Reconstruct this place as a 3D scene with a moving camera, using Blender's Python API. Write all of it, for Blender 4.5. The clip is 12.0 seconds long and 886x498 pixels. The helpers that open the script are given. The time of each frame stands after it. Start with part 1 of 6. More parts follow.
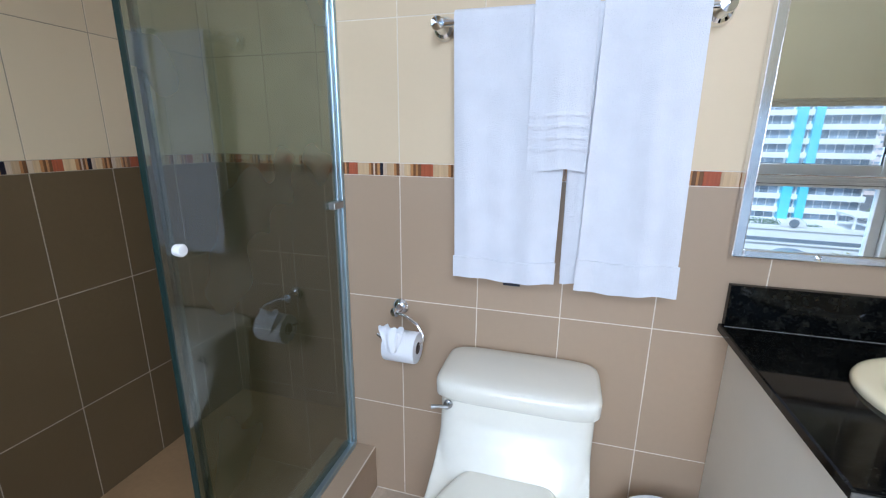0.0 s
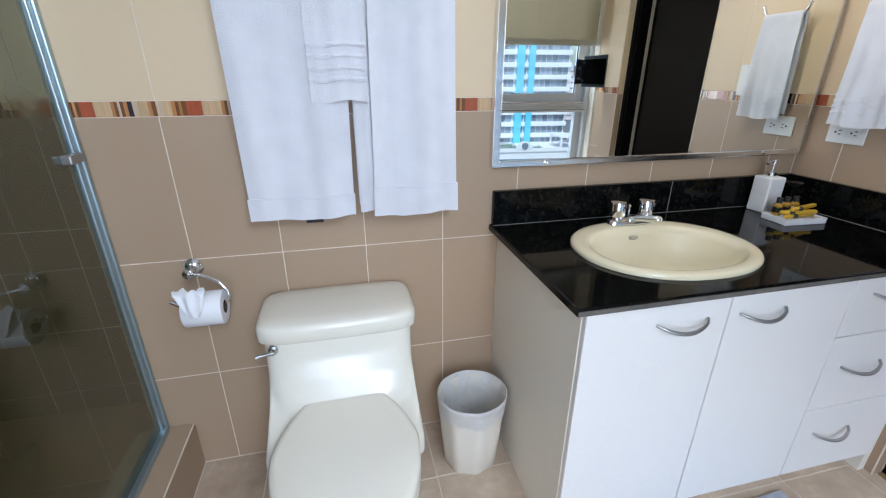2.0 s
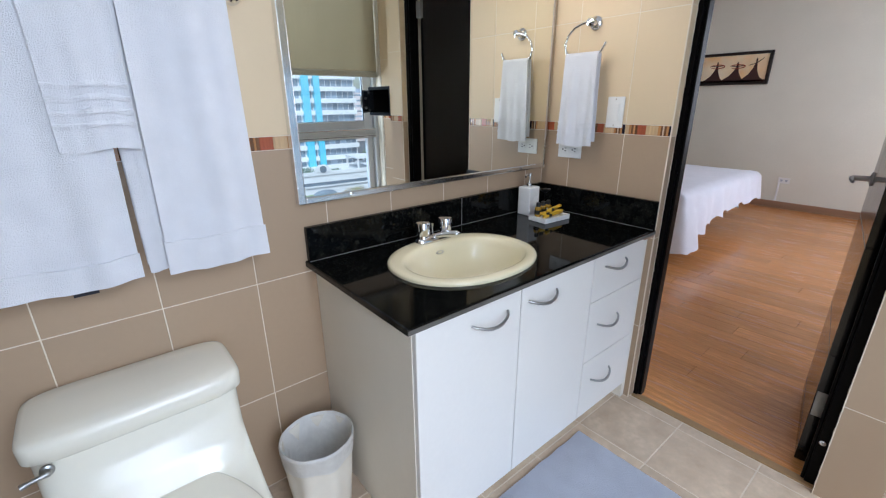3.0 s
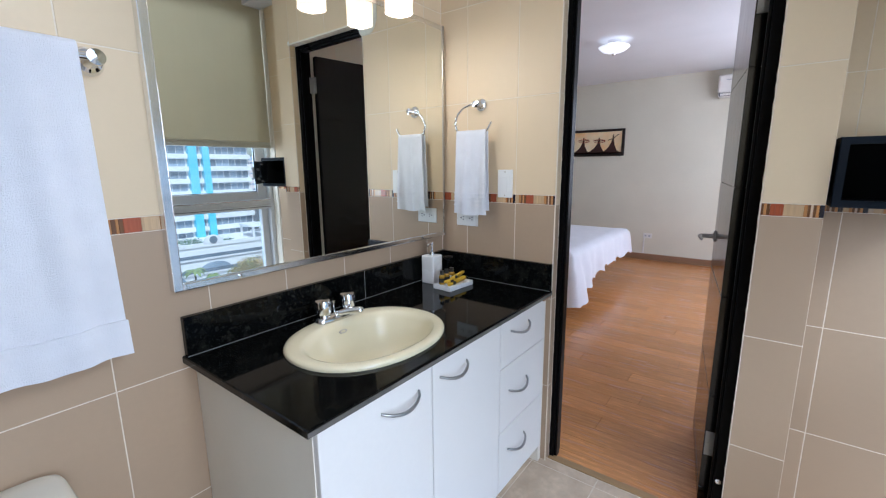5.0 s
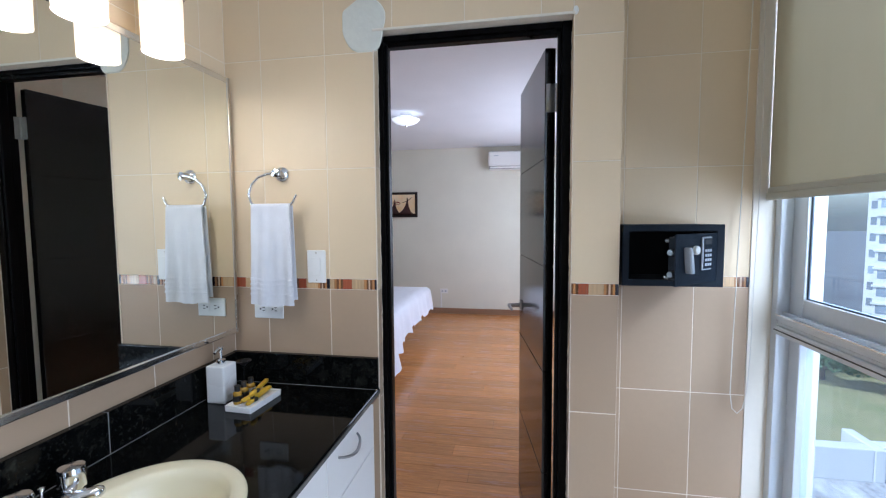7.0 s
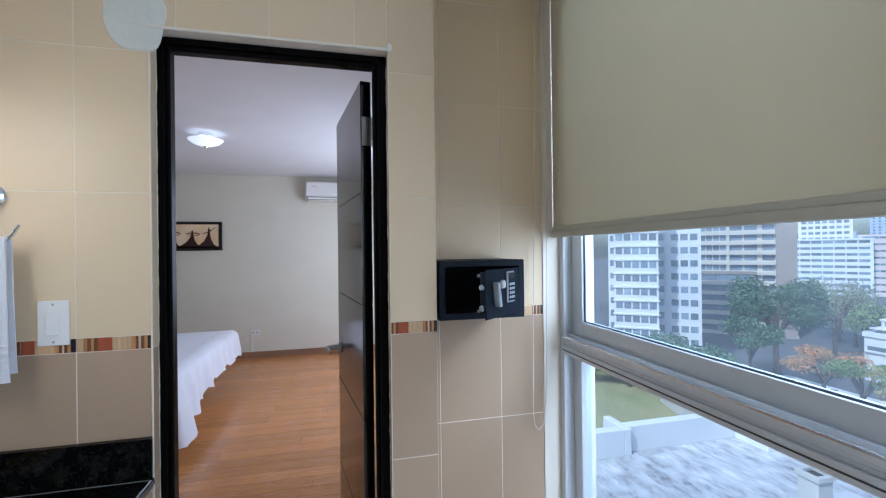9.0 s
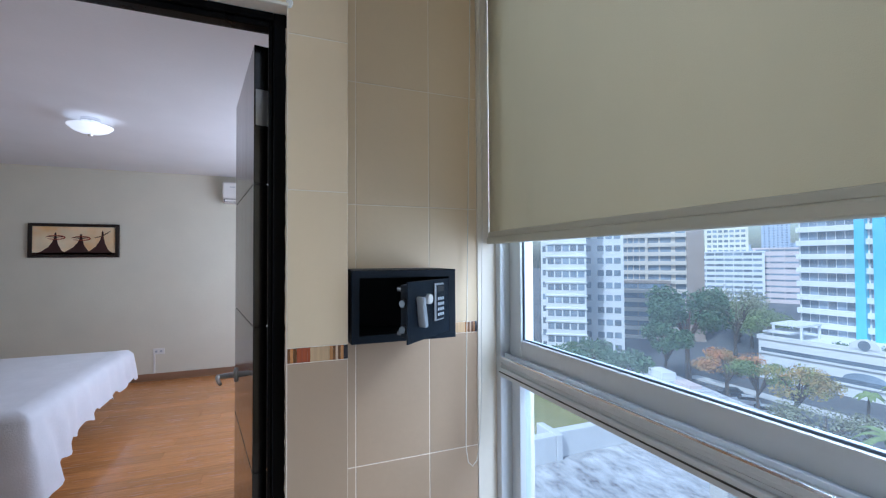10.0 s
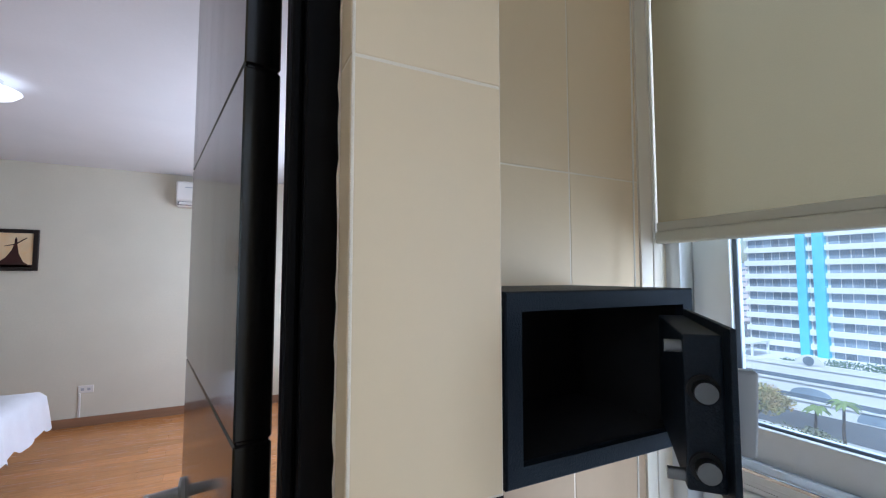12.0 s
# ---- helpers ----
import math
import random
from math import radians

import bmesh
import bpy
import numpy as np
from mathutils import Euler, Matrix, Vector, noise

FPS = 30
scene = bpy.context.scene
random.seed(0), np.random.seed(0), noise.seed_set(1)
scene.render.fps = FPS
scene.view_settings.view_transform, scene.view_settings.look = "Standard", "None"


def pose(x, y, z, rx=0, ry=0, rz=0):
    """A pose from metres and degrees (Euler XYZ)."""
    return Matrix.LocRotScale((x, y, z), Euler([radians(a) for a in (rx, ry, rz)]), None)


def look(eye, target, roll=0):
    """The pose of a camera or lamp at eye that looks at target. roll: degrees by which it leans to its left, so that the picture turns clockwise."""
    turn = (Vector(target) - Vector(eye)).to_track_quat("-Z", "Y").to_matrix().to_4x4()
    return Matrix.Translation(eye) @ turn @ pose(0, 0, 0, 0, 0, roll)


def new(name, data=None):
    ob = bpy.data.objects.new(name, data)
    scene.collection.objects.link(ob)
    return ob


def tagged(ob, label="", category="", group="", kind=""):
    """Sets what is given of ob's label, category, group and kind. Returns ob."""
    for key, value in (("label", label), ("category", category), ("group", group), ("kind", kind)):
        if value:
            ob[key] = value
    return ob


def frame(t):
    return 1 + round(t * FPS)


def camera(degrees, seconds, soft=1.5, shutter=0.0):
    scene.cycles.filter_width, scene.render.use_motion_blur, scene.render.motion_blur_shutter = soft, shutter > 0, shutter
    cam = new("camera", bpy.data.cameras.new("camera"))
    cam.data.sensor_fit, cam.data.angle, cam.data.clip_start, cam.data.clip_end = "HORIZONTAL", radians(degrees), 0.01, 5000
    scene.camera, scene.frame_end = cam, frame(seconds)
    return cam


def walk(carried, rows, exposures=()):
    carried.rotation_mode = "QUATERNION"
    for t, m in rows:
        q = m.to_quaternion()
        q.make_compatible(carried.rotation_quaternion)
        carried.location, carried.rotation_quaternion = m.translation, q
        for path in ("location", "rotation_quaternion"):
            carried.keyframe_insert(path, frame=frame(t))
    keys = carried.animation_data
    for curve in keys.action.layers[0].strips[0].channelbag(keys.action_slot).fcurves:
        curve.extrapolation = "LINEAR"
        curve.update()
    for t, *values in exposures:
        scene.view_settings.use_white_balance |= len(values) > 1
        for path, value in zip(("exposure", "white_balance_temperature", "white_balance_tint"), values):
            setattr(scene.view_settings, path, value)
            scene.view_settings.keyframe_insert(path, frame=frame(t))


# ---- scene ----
cam = camera(92.4, 12.0, soft=1.2)
walk(cam, [
    (0, look((-1.646, -1.226, 1.289), (-2.18, 0.635, 0.787), 0.5)),
    (0.5, look((-1.754, -1.302, 1.272), (-1.992, 0.595, 0.686), 0.2)),
    (1, look((-1.763, -1.343, 1.268), (-1.73, 0.509, 0.513), -0.1)),
    (1.5, look((-1.723, -1.329, 1.272), (-1.378, 0.481, 0.493), -0.1)),
    (2, look((-1.684, -1.286, 1.271), (-1.259, 0.52, 0.523), -0.0)),
    (2.5, look((-1.708, -1.269, 1.288), (-0.962, 0.448, 0.585), -0.3)),
    (3, look((-1.709, -1.303, 1.312), (-0.506, 0.152, 0.652), -0.4)),
    (3.5, look((-1.696, -1.297, 1.316), (-0.272, -0.003, 0.77), -0.7)),
    (5.5, look((-1.639, -1.252, 1.361), (-0.064, -0.064, 1.032), -0.7)),
    (6, look((-1.573, -1.213, 1.398), (0.054, -0.073, 1.161), -0.5)),
    (6.5, look((-1.516, -1.148, 1.408), (0.289, -0.3, 1.264), -0.3)),
    (7, look((-1.463, -1.088, 1.43), (0.501, -0.736, 1.294), -0.4)),
    (7.5, look((-1.428, -1.082, 1.452), (0.568, -1.175, 1.355), -0.5)),
    (9.5, look((-1.289, -1.137, 1.444), (0.628, -1.706, 1.456), -0.6)),
    (10, look((-1.141, -1.226, 1.441), (0.714, -1.97, 1.486), -0.3)),
    (10.5, look((-0.999, -1.287, 1.437), (0.807, -2.134, 1.572), -0.3)),
    (11, look((-0.805, -1.258, 1.431), (0.987, -2.133, 1.578), -0.1)),
    (11.5, look((-0.592, -1.223, 1.431), (1.183, -2.133, 1.576), -0.0)),
    (12, look((-0.352, -1.17, 1.426), (1.434, -2.062, 1.554), 0.0)),
], exposures=((0.0, 0.20, 5450, 11), (1.0, 0.20, 5420, 11), (2.5, -0.06, 5800, 11), (3.5, -0.03, 5650, 11), (5.5, 0.05, 5500, 11), (6.5, 0.09, 5350, 11), (7.5, -0.10, 5300, 10), (9.5, -0.23, 5250, 9), (11.0, -0.27, 5350, 9), (11.5, -0.22, 5380, 9), (12.0, -0.06, 5400, 9)))

# ---- world, sun and large lights ----
world = bpy.data.worlds.new("daylight")
scene.world = world
world.use_nodes = True
sky = world.node_tree.nodes.new("ShaderNodeTexSky")
sky.sky_type, sky.sun_disc = "NISHITA", False
sky.sun_elevation, sky.sun_rotation = radians(50), radians(-25)
sky.air_density, sky.dust_density = 1.2, 2.5
world.node_tree.links.new(sky.outputs[0], world.node_tree.nodes["Background"].inputs[0])
world.node_tree.nodes["Background"].inputs[1].default_value = 0.15


def sun_lamp(strength, elevation, azimuth):
    lamp = bpy.data.lights.new("sun", "SUN")
    lamp.energy, lamp.angle, lamp.color = strength, radians(0.5), (1.0, 0.95, 0.88)
    a, e = radians(azimuth), radians(elevation)
    way = Vector((math.sin(a) * math.cos(e), math.cos(a) * math.cos(e), math.sin(e)))
    new("sun", lamp).matrix_world = look((0, 0, 30), Vector((0, 0, 30)) - way)


def area_lamp(name, eye, target, wide, high, watts, colour):
    lamp = bpy.data.lights.new(name, "AREA")
    lamp.shape, lamp.size, lamp.size_y, lamp.energy, lamp.color = "RECTANGLE", wide, high, watts, colour
    new(name, lamp).matrix_world = look(eye, target)


sun_lamp(3.8, 50, -25)
# sky light by area lamps: outside the blind, and in the bedroom's unseen window
area_lamp("window_light", (-0.62, -2.9, 2.6), (-0.2, -0.9, 0.8), 1.6, 1.0, 112, (0.84, 0.92, 1.0))
# added fill lamp beside the view, aimed at the niche and safe
area_lamp("niche_fill_light", (-1.75, -2.85, 1.45), (0.2, -1.6, 1.05), 0.9, 1.4, 42, (0.88, 0.93, 1.0))
# added fill in an unseen window opening, brightens towels and toilet
area_lamp("side_fill_light", (-1.52, -2.09, 1.42), (-0.62, 0.0, 1.42), 0.76, 1.95, 7.0, (0.84, 0.91, 1.0))
area_lamp("bedroom_window_light", (3.0, -2.02, 1.5), (3.0, 0.0, 1.2), 2.2, 1.3, 48, (0.97, 0.95, 1.0))
for bulb_x in (-0.868, -0.645, -0.422):
    lamp = bpy.data.lights.new("vanity_bulb", "POINT")
    lamp.energy, lamp.shadow_soft_size, lamp.color = 3.2, 0.02, (1.0, 0.90, 0.78)
    new("vanity_bulb", lamp).location = (bulb_x, -0.13, 1.895)


# ---- materials ----
def surface(name, colour, rough=0.5, metal=0.0, vary=0.08, large=2.5, fine=60.0, bump=0.0, bump_scale=120.0, rnd=0.0, second=None,
            spec=0.5, coat=0.0, stretch=(1, 1, 1), rough_vary=0.06, emit=0.0, sheen=0.0, through_light=0.0, sub=0.0):
    m = bpy.data.materials.new(name)
    m.use_nodes = True
    nt = m.node_tree
    n, link = nt.nodes, nt.links.new
    b = n["Principled BSDF"]
    geo = n.new("ShaderNodeNewGeometry")
    mp = n.new("ShaderNodeMapping")
    mp.inputs["Scale"].default_value = stretch
    link(geo.outputs["Position"], mp.inputs[0])

    def noise_at(scale, detail=4.0):
        t = n.new("ShaderNodeTexNoise")
        t.inputs["Scale"].default_value, t.inputs["Detail"].default_value = scale, detail
        link(mp.outputs[0], t.inputs[0])
        return t.outputs[0]

    def ranged(value, low, high, a=0.3, c=0.7):
        r = n.new("ShaderNodeMapRange")
        r.inputs[1].default_value, r.inputs[2].default_value, r.inputs[3].default_value, r.inputs[4].default_value = a, c, low, high
        link(value, r.inputs[0])
        return r.outputs[0]

    def maths(op, p, q):
        t = n.new("ShaderNodeMath")
        t.operation = op
        for k, v in enumerate((p, q)):
            if isinstance(v, (int, float)):
                t.inputs[k].default_value = v
            else:
                link(v, t.inputs[k])
        return t.outputs[0]

    big, small = noise_at(large), noise_at(fine, 6.0)
    mix = n.new("ShaderNodeMix")
    mix.data_type = "RGBA"
    mix.inputs[6].default_value = (*colour, 1)
    other = second or tuple(c * (1 - 2.2 * vary) for c in colour)
    mix.inputs[7].default_value = (*other, 1)
    link(maths("MULTIPLY", ranged(big, 0.0, 1.0), ranged(small, 0.35, 1.0)), mix.inputs[0])
    value = ranged(small, 1 - vary * 0.7, 1 + vary * 0.5)
    if rnd:
        info = n.new("ShaderNodeObjectInfo")
        value = maths("MULTIPLY", value, ranged(info.outputs["Random"], 1 - rnd, 1 + rnd, 0.0, 1.0))
    hsv = n.new("ShaderNodeHueSaturation")
    link(value, hsv.inputs["Value"])
    link(mix.outputs[2], hsv.inputs["Color"])
    link(hsv.outputs[0], b.inputs["Base Color"])
    link(ranged(big, max(rough - rough_vary, 0.02), rough + rough_vary), b.inputs["Roughness"])
    b.inputs["Metallic"].default_value = metal
    b.inputs["Specular IOR Level"].default_value = spec
    b.inputs["Coat Weight"].default_value = coat
    b.inputs["Coat Roughness"].default_value = 0.08
    b.inputs["Sheen Weight"].default_value = sheen
    if sub:
        b.inputs["Subsurface Weight"].default_value = sub
        b.inputs["Subsurface Radius"].default_value = (0.02, 0.02, 0.02)
    if emit:
        link(hsv.outputs[0], b.inputs["Emission Color"])
        b.inputs["Emission Strength"].default_value = emit
    if bump:
        bp = n.new("ShaderNodeBump")
        bp.inputs["Strength"].default_value, bp.inputs["Distance"].default_value = bump, 0.004
        link(noise_at(bump_scale, 5.0), bp.inputs["Height"])
        link(bp.outputs[0], b.inputs["Normal"])
    if through_light:
        tr, add = n.new("ShaderNodeBsdfTranslucent"), n.new("ShaderNodeMixShader")
        link(hsv.outputs[0], tr.inputs[0])
        add.inputs[0].default_value = through_light
        link(b.outputs[0], add.inputs[1])
        link(tr.outputs[0], add.inputs[2])
        link(add.outputs[0], n["Material Output"].inputs[0])
    return m


def glass(name, tint, rough=0.0, body=0.0, body_colour=(0.5, 0.55, 0.5), ior=1.5):
    """Thin pane: clear light through it with a tint, real reflection by Fresnel, and a film of dirt or frost, in the
    window also of painted haze.
    """
    m = bpy.data.materials.new(name)
    m.use_nodes = True
    n, link = m.node_tree.nodes, m.node_tree.links.new
    n.remove(n["Principled BSDF"])
    clear, gloss, fres, mix = n.new("ShaderNodeBsdfTransparent"), n.new("ShaderNodeBsdfGlossy"), n.new("ShaderNodeFresnel"), n.new("ShaderNodeMixShader")
    clear.inputs[0].default_value = (*tint, 1)
    gloss.inputs["Roughness"].default_value = rough
    fres.inputs[0].default_value = ior
    film, mix2 = n.new("ShaderNodeBsdfTranslucent"), n.new("ShaderNodeMixShader")
    film.inputs[0].default_value = (*body_colour, 1)
    tex, rng, geo = n.new("ShaderNodeTexNoise"), n.new("ShaderNodeMapRange"), n.new("ShaderNodeNewGeometry")
    tex.inputs["Scale"].default_value = 3.0
    rng.inputs[1].default_value, rng.inputs[2].default_value = 0.3, 0.7
    rng.inputs[3].default_value, rng.inputs[4].default_value = body * 0.5, body * 1.3
    link(geo.outputs["Position"], tex.inputs[0])
    link(tex.outputs[0], rng.inputs[0])
    link(rng.outputs[0], mix2.inputs[0])
    link(clear.outputs[0], mix2.inputs[1])
    link(film.outputs[0], mix2.inputs[2])
    link(fres.outputs[0], mix.inputs[0])
    link(mix2.outputs[0], mix.inputs[1])
    link(gloss.outputs[0], mix.inputs[2])
    link(mix.outputs[0], n["Material Output"].inputs[0])
    return m


def flecked(name, colour, fleck, rough, spec):
    """Polished dark stone with sparse pale mineral flecks of two sizes."""
    m = bpy.data.materials.new(name)
    m.use_nodes = True
    n, link = m.node_tree.nodes, m.node_tree.links.new
    b, geo, last = n["Principled BSDF"], n.new("ShaderNodeNewGeometry"), None
    for scale, low, high, amount in ((70, 0.58, 0.74, 0.26), (190, 0.62, 0.74, 0.45), (26, 0.50, 0.75, 0.11)):
        tex, rng, mix = n.new("ShaderNodeTexNoise"), n.new("ShaderNodeMapRange"), n.new("ShaderNodeMix")
        tex.inputs["Scale"].default_value, tex.inputs["Detail"].default_value = scale, 3.0
        rng.inputs[1].default_value, rng.inputs[2].default_value, rng.inputs[3].default_value, rng.inputs[4].default_value = low, high, 0.0, amount
        mix.data_type = "RGBA"
        mix.inputs[6].default_value, mix.inputs[7].default_value = (*colour, 1), (*fleck, 1)
        link(geo.outputs["Position"], tex.inputs[0])
        link(tex.outputs[0], rng.inputs[0])
        link(rng.outputs[0], mix.inputs[0])
        if last:
            link(last, mix.inputs[6])
        last = mix.outputs[2]
    link(last, b.inputs["Base Color"])
    b.inputs["Roughness"].default_value, b.inputs["Specular IOR Level"].default_value = rough, spec
    return m


tile_cream = surface("cream_wall_tile", (0.70, 0.555, 0.362), 0.42, spec=0.35, rough_vary=0.015, vary=0.02, rnd=0.03, second=(0.675, 0.53, 0.342), bump=0.05, bump_scale=60)
tile_tan = surface("tan_wall_tile", (0.425, 0.308, 0.205), 0.42, spec=0.35, rough_vary=0.015, vary=0.03, rnd=0.035, second=(0.405, 0.29, 0.19), bump=0.05, bump_scale=60)
# darker, browner grout for the shower walls
shower_grout = surface("brown_grout", (0.44, 0.35, 0.25), 0.9, vary=0.15, bump=0.4, bump_scale=300)
tile_brown = surface("dark_brown_wall_tile", (0.135, 0.090, 0.044), 0.42, spec=0.35, rough_vary=0.015, vary=0.06, rnd=0.05, second=(0.112, 0.074, 0.035), bump=0.05, bump_scale=60)
grout = surface("grout", (0.82, 0.72, 0.585), 0.9, vary=0.10, bump=0.4, bump_scale=300)
floor_tile_mat = surface("stone_floor_tile", (0.60, 0.478, 0.350), 0.38, vary=0.20, large=11, fine=38, rnd=0.07, second=(0.39, 0.285, 0.195), bump=0.1, bump_scale=90)
joint_grey = surface("grey_sealant", (0.20, 0.20, 0.19), 0.7, vary=0.1)
floor_grout = surface("floor_grout", (0.74, 0.64, 0.52), 0.9, vary=0.14)
shower_floor_mat = surface("shower_floor", (0.36, 0.22, 0.105), 0.5, vary=0.1)
plaster_white = surface("white_plaster", (0.80, 0.79, 0.76), 0.75, vary=0.04, bump=0.12, bump_scale=160)
trim_cream = surface("cream_trim_paint", (0.78, 0.72, 0.61), 0.5, vary=0.05)
patch_mat = surface("filler_paste", (0.72, 0.72, 0.64), 0.85, vary=0.08, bump=0.4, bump_scale=40)
bed_wall_mat = surface("bedroom_wall_paint", (0.74, 0.715, 0.60), 0.7, vary=0.04, bump=0.1, bump_scale=150)
ceiling_mat = surface("ceiling_paint", (0.78, 0.78, 0.80), 0.8, vary=0.03, bump=0.1, bump_scale=120)
wood_floor_mat = surface("laminate_plank", (0.68, 0.315, 0.105), 0.24, vary=0.42, large=6, fine=34, rnd=0.16, second=(0.33, 0.115, 0.034), stretch=(9, 0.6, 1), coat=0.15)
wood_trim_mat = surface("baseboard_wood", (0.33, 0.19, 0.11), 0.45, vary=0.15, stretch=(1, 0.3, 6))
threshold_mat = surface("threshold_wood", (0.36, 0.22, 0.10), 0.5, vary=0.15)
door_black = surface("black_lacquered_wood", (0.004, 0.0035, 0.0035), 0.30, vary=0.2, fine=40, stretch=(3, 3, 0.4), spec=0.06, bump=0.06, bump_scale=60)
door_leaf_mat = surface("dark_wenge_veneer", (0.006, 0.0055, 0.005), 0.13, vary=0.25, fine=30, stretch=(6, 6, 0.5), spec=0.5, rough_vary=0.03)
chrome = surface("chrome", (0.82, 0.83, 0.85), 0.08, 1.0, vary=0.03, rough_vary=0.03)
nickel = surface("brushed_nickel", (0.55, 0.50, 0.44), 0.28, 1.0, vary=0.05)
steel = surface("satin_steel", (0.42, 0.42, 0.41), 0.42, 1.0, vary=0.08)
aluminium = surface("window_aluminium", (0.66, 0.69, 0.72), 0.40, 0.35, vary=0.06)
alu_bright = surface("polished_aluminium", (0.80, 0.81, 0.83), 0.20, 1.0, vary=0.04)
shower_alu = surface("shower_aluminium", (0.42, 0.53, 0.58), 0.34, 0.85, vary=0.05)
porcelain = surface("cream_porcelain", (0.80, 0.765, 0.655), 0.22, vary=0.015, coat=0.15)
sink_mat = surface("ivory_porcelain", (0.75, 0.67, 0.455), 0.18, vary=0.015, coat=0.2)
granite = flecked("black_granite", (0.0025, 0.0028, 0.0028), (0.062, 0.060, 0.045), 0.05, 0.16)
stone_edge = surface("sawn_granite_edge", (0.16, 0.145, 0.125), 0.7, vary=0.35, large=9, fine=90, second=(0.03, 0.028, 0.025))
cabinet_white = surface("white_laminate", (0.78, 0.76, 0.72), 0.38, vary=0.025)
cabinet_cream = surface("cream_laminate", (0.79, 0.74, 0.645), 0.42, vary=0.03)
towel_white = surface("white_terry", (0.80, 0.80, 0.83), 0.95, vary=0.05, large=12, fine=400, bump=0.9, bump_scale=420, sheen=0.3)
label_dark = surface("dark_label", (0.02, 0.02, 0.03), 0.6, vary=0.1)
paper_white = surface("tissue_paper", (0.83, 0.83, 0.84), 0.95, vary=0.04, bump=0.3, bump_scale=200)
card_brown = surface("cardboard", (0.10, 0.07, 0.05), 0.9, vary=0.1)
bin_plastic = surface("beige_plastic", (0.78, 0.73, 0.63), 0.45, vary=0.04)
bag_mat = surface("thin_plastic_bag", (0.85, 0.83, 0.79), 0.3, vary=0.1, large=20, bump=0.6, bump_scale=40, through_light=0.3)
mat_cloth = surface("bath_mat_cotton", (0.74, 0.76, 0.84), 0.95, vary=0.05, large=10, fine=300, bump=0.8, bump_scale=260, sheen=0.2)
white_plastic = surface("white_plastic", (0.80, 0.79, 0.76), 0.35, vary=0.02)
slot_dark = surface("dark_slot", (0.05, 0.05, 0.05), 0.6, vary=0.1)
safe_paint = surface("dark_safe_paint", (0.009, 0.015, 0.025), 0.42, vary=0.2, fine=300, bump=0.35, bump_scale=500, spec=0.16)
safe_inside = surface("black_felt", (0.004, 0.004, 0.005), 0.9, vary=0.2)
grey_plastic = surface("grey_plastic", (0.45, 0.48, 0.52), 0.4, vary=0.05)
bolt_steel = surface("worn_bolt_steel", (0.20, 0.21, 0.22), 0.32, 1.0, vary=0.15, fine=300)
key_mat = surface("key_rubber", (0.62, 0.66, 0.70), 0.5, vary=0.05)
blind_cloth = surface("olive_blind_fabric", (0.450, 0.388, 0.252), 0.9, vary=0.03, fine=300, bump=0.15, bump_scale=500, through_light=0.09)
blind_rail_mat = surface("blind_rail", (0.50, 0.485, 0.40), 0.5, vary=0.03)
cord_mat = surface("beaded_cord", (0.72, 0.68, 0.60), 0.6, vary=0.06)
shade_glow = surface("lit_opal_glass", (0.88, 0.80, 0.68), 0.3, vary=0.02, emit=0.45, through_light=0.5)
bulb_glow = surface("lit_bulb", (1.0, 0.95, 0.85), 0.3, vary=0.01, emit=3.0)
dome_glow = surface("lit_glass_dish", (0.95, 0.95, 0.98), 0.3, vary=0.02, emit=0.85)
bedspread_mat = surface("white_bedspread", (0.78, 0.79, 0.84), 0.9, vary=0.04, large=8, bump=0.5, bump_scale=120, sheen=0.2)
mattress_mat = surface("mattress_ticking", (0.70, 0.70, 0.72), 0.9, vary=0.05)
yellow_pack = surface("yellow_wrapper", (0.72, 0.44, 0.03), 0.35, vary=0.15, large=30)
black_pack = surface("black_cap", (0.02, 0.018, 0.016), 0.35, vary=0.1)
amber_pack = surface("amber_bottle", (0.42, 0.24, 0.03), 0.2, vary=0.1)
tray_mat = surface("white_ceramic", (0.82, 0.81, 0.79), 0.25, vary=0.02)
glass_edge = surface("green_glass_edge", (0.015, 0.032, 0.028), 0.2, vary=0.1)
smoke_blue = surface("blue_grey_gasket", (0.10, 0.13, 0.17), 0.5, vary=0.1)
smoke_mat = surface("dark_metal", (0.03, 0.03, 0.03), 0.25, 0.6, vary=0.1)
mirror_mat = surface("silvered_mirror", (0.90, 0.92, 0.88), 0.0, 1.0, vary=0.003, rough_vary=0.0)
# bluish film: dirt on the glass plus the outdoor view's haze
pane_clear = glass("window_glass", (0.82, 0.93, 1.0), 0.0, 0.065, (0.80, 0.90, 1.0))
pane_shower = glass("tinted_shower_glass", (0.47, 0.61, 0.53), 0.03, 0.36, (0.30, 0.40, 0.34), 1.95)
canvas_mat = surface("painted_canvas", (0.90, 0.78, 0.55), 0.6, vary=0.12, fine=8, large=3.2, second=(0.78, 0.42, 0.10))
canvas_red = surface("painted_red_stroke", (0.42, 0.07, 0.03), 0.6, vary=0.2)
canvas_dark = surface("painted_dark_shape", (0.05, 0.014, 0.012), 0.6, vary=0.2)
frame_dark = surface("dark_picture_frame", (0.018, 0.010, 0.008), 0.35, vary=0.2)
BANDS = [surface("glazed_band_" + k, c, 0.22, vary=0.16, large=30, fine=14, stretch=(5, 5, 0.2), coat=0.2, rnd=0.12) for k, c in (
    ("cream", (0.66, 0.45, 0.25)), ("rust", (0.42, 0.105, 0.045)), ("gold", (0.54, 0.25, 0.09)),
    ("dark", (0.022, 0.018, 0.026)), ("brown", (0.19, 0.085, 0.035)), ("sand", (0.68, 0.50, 0.34)))]
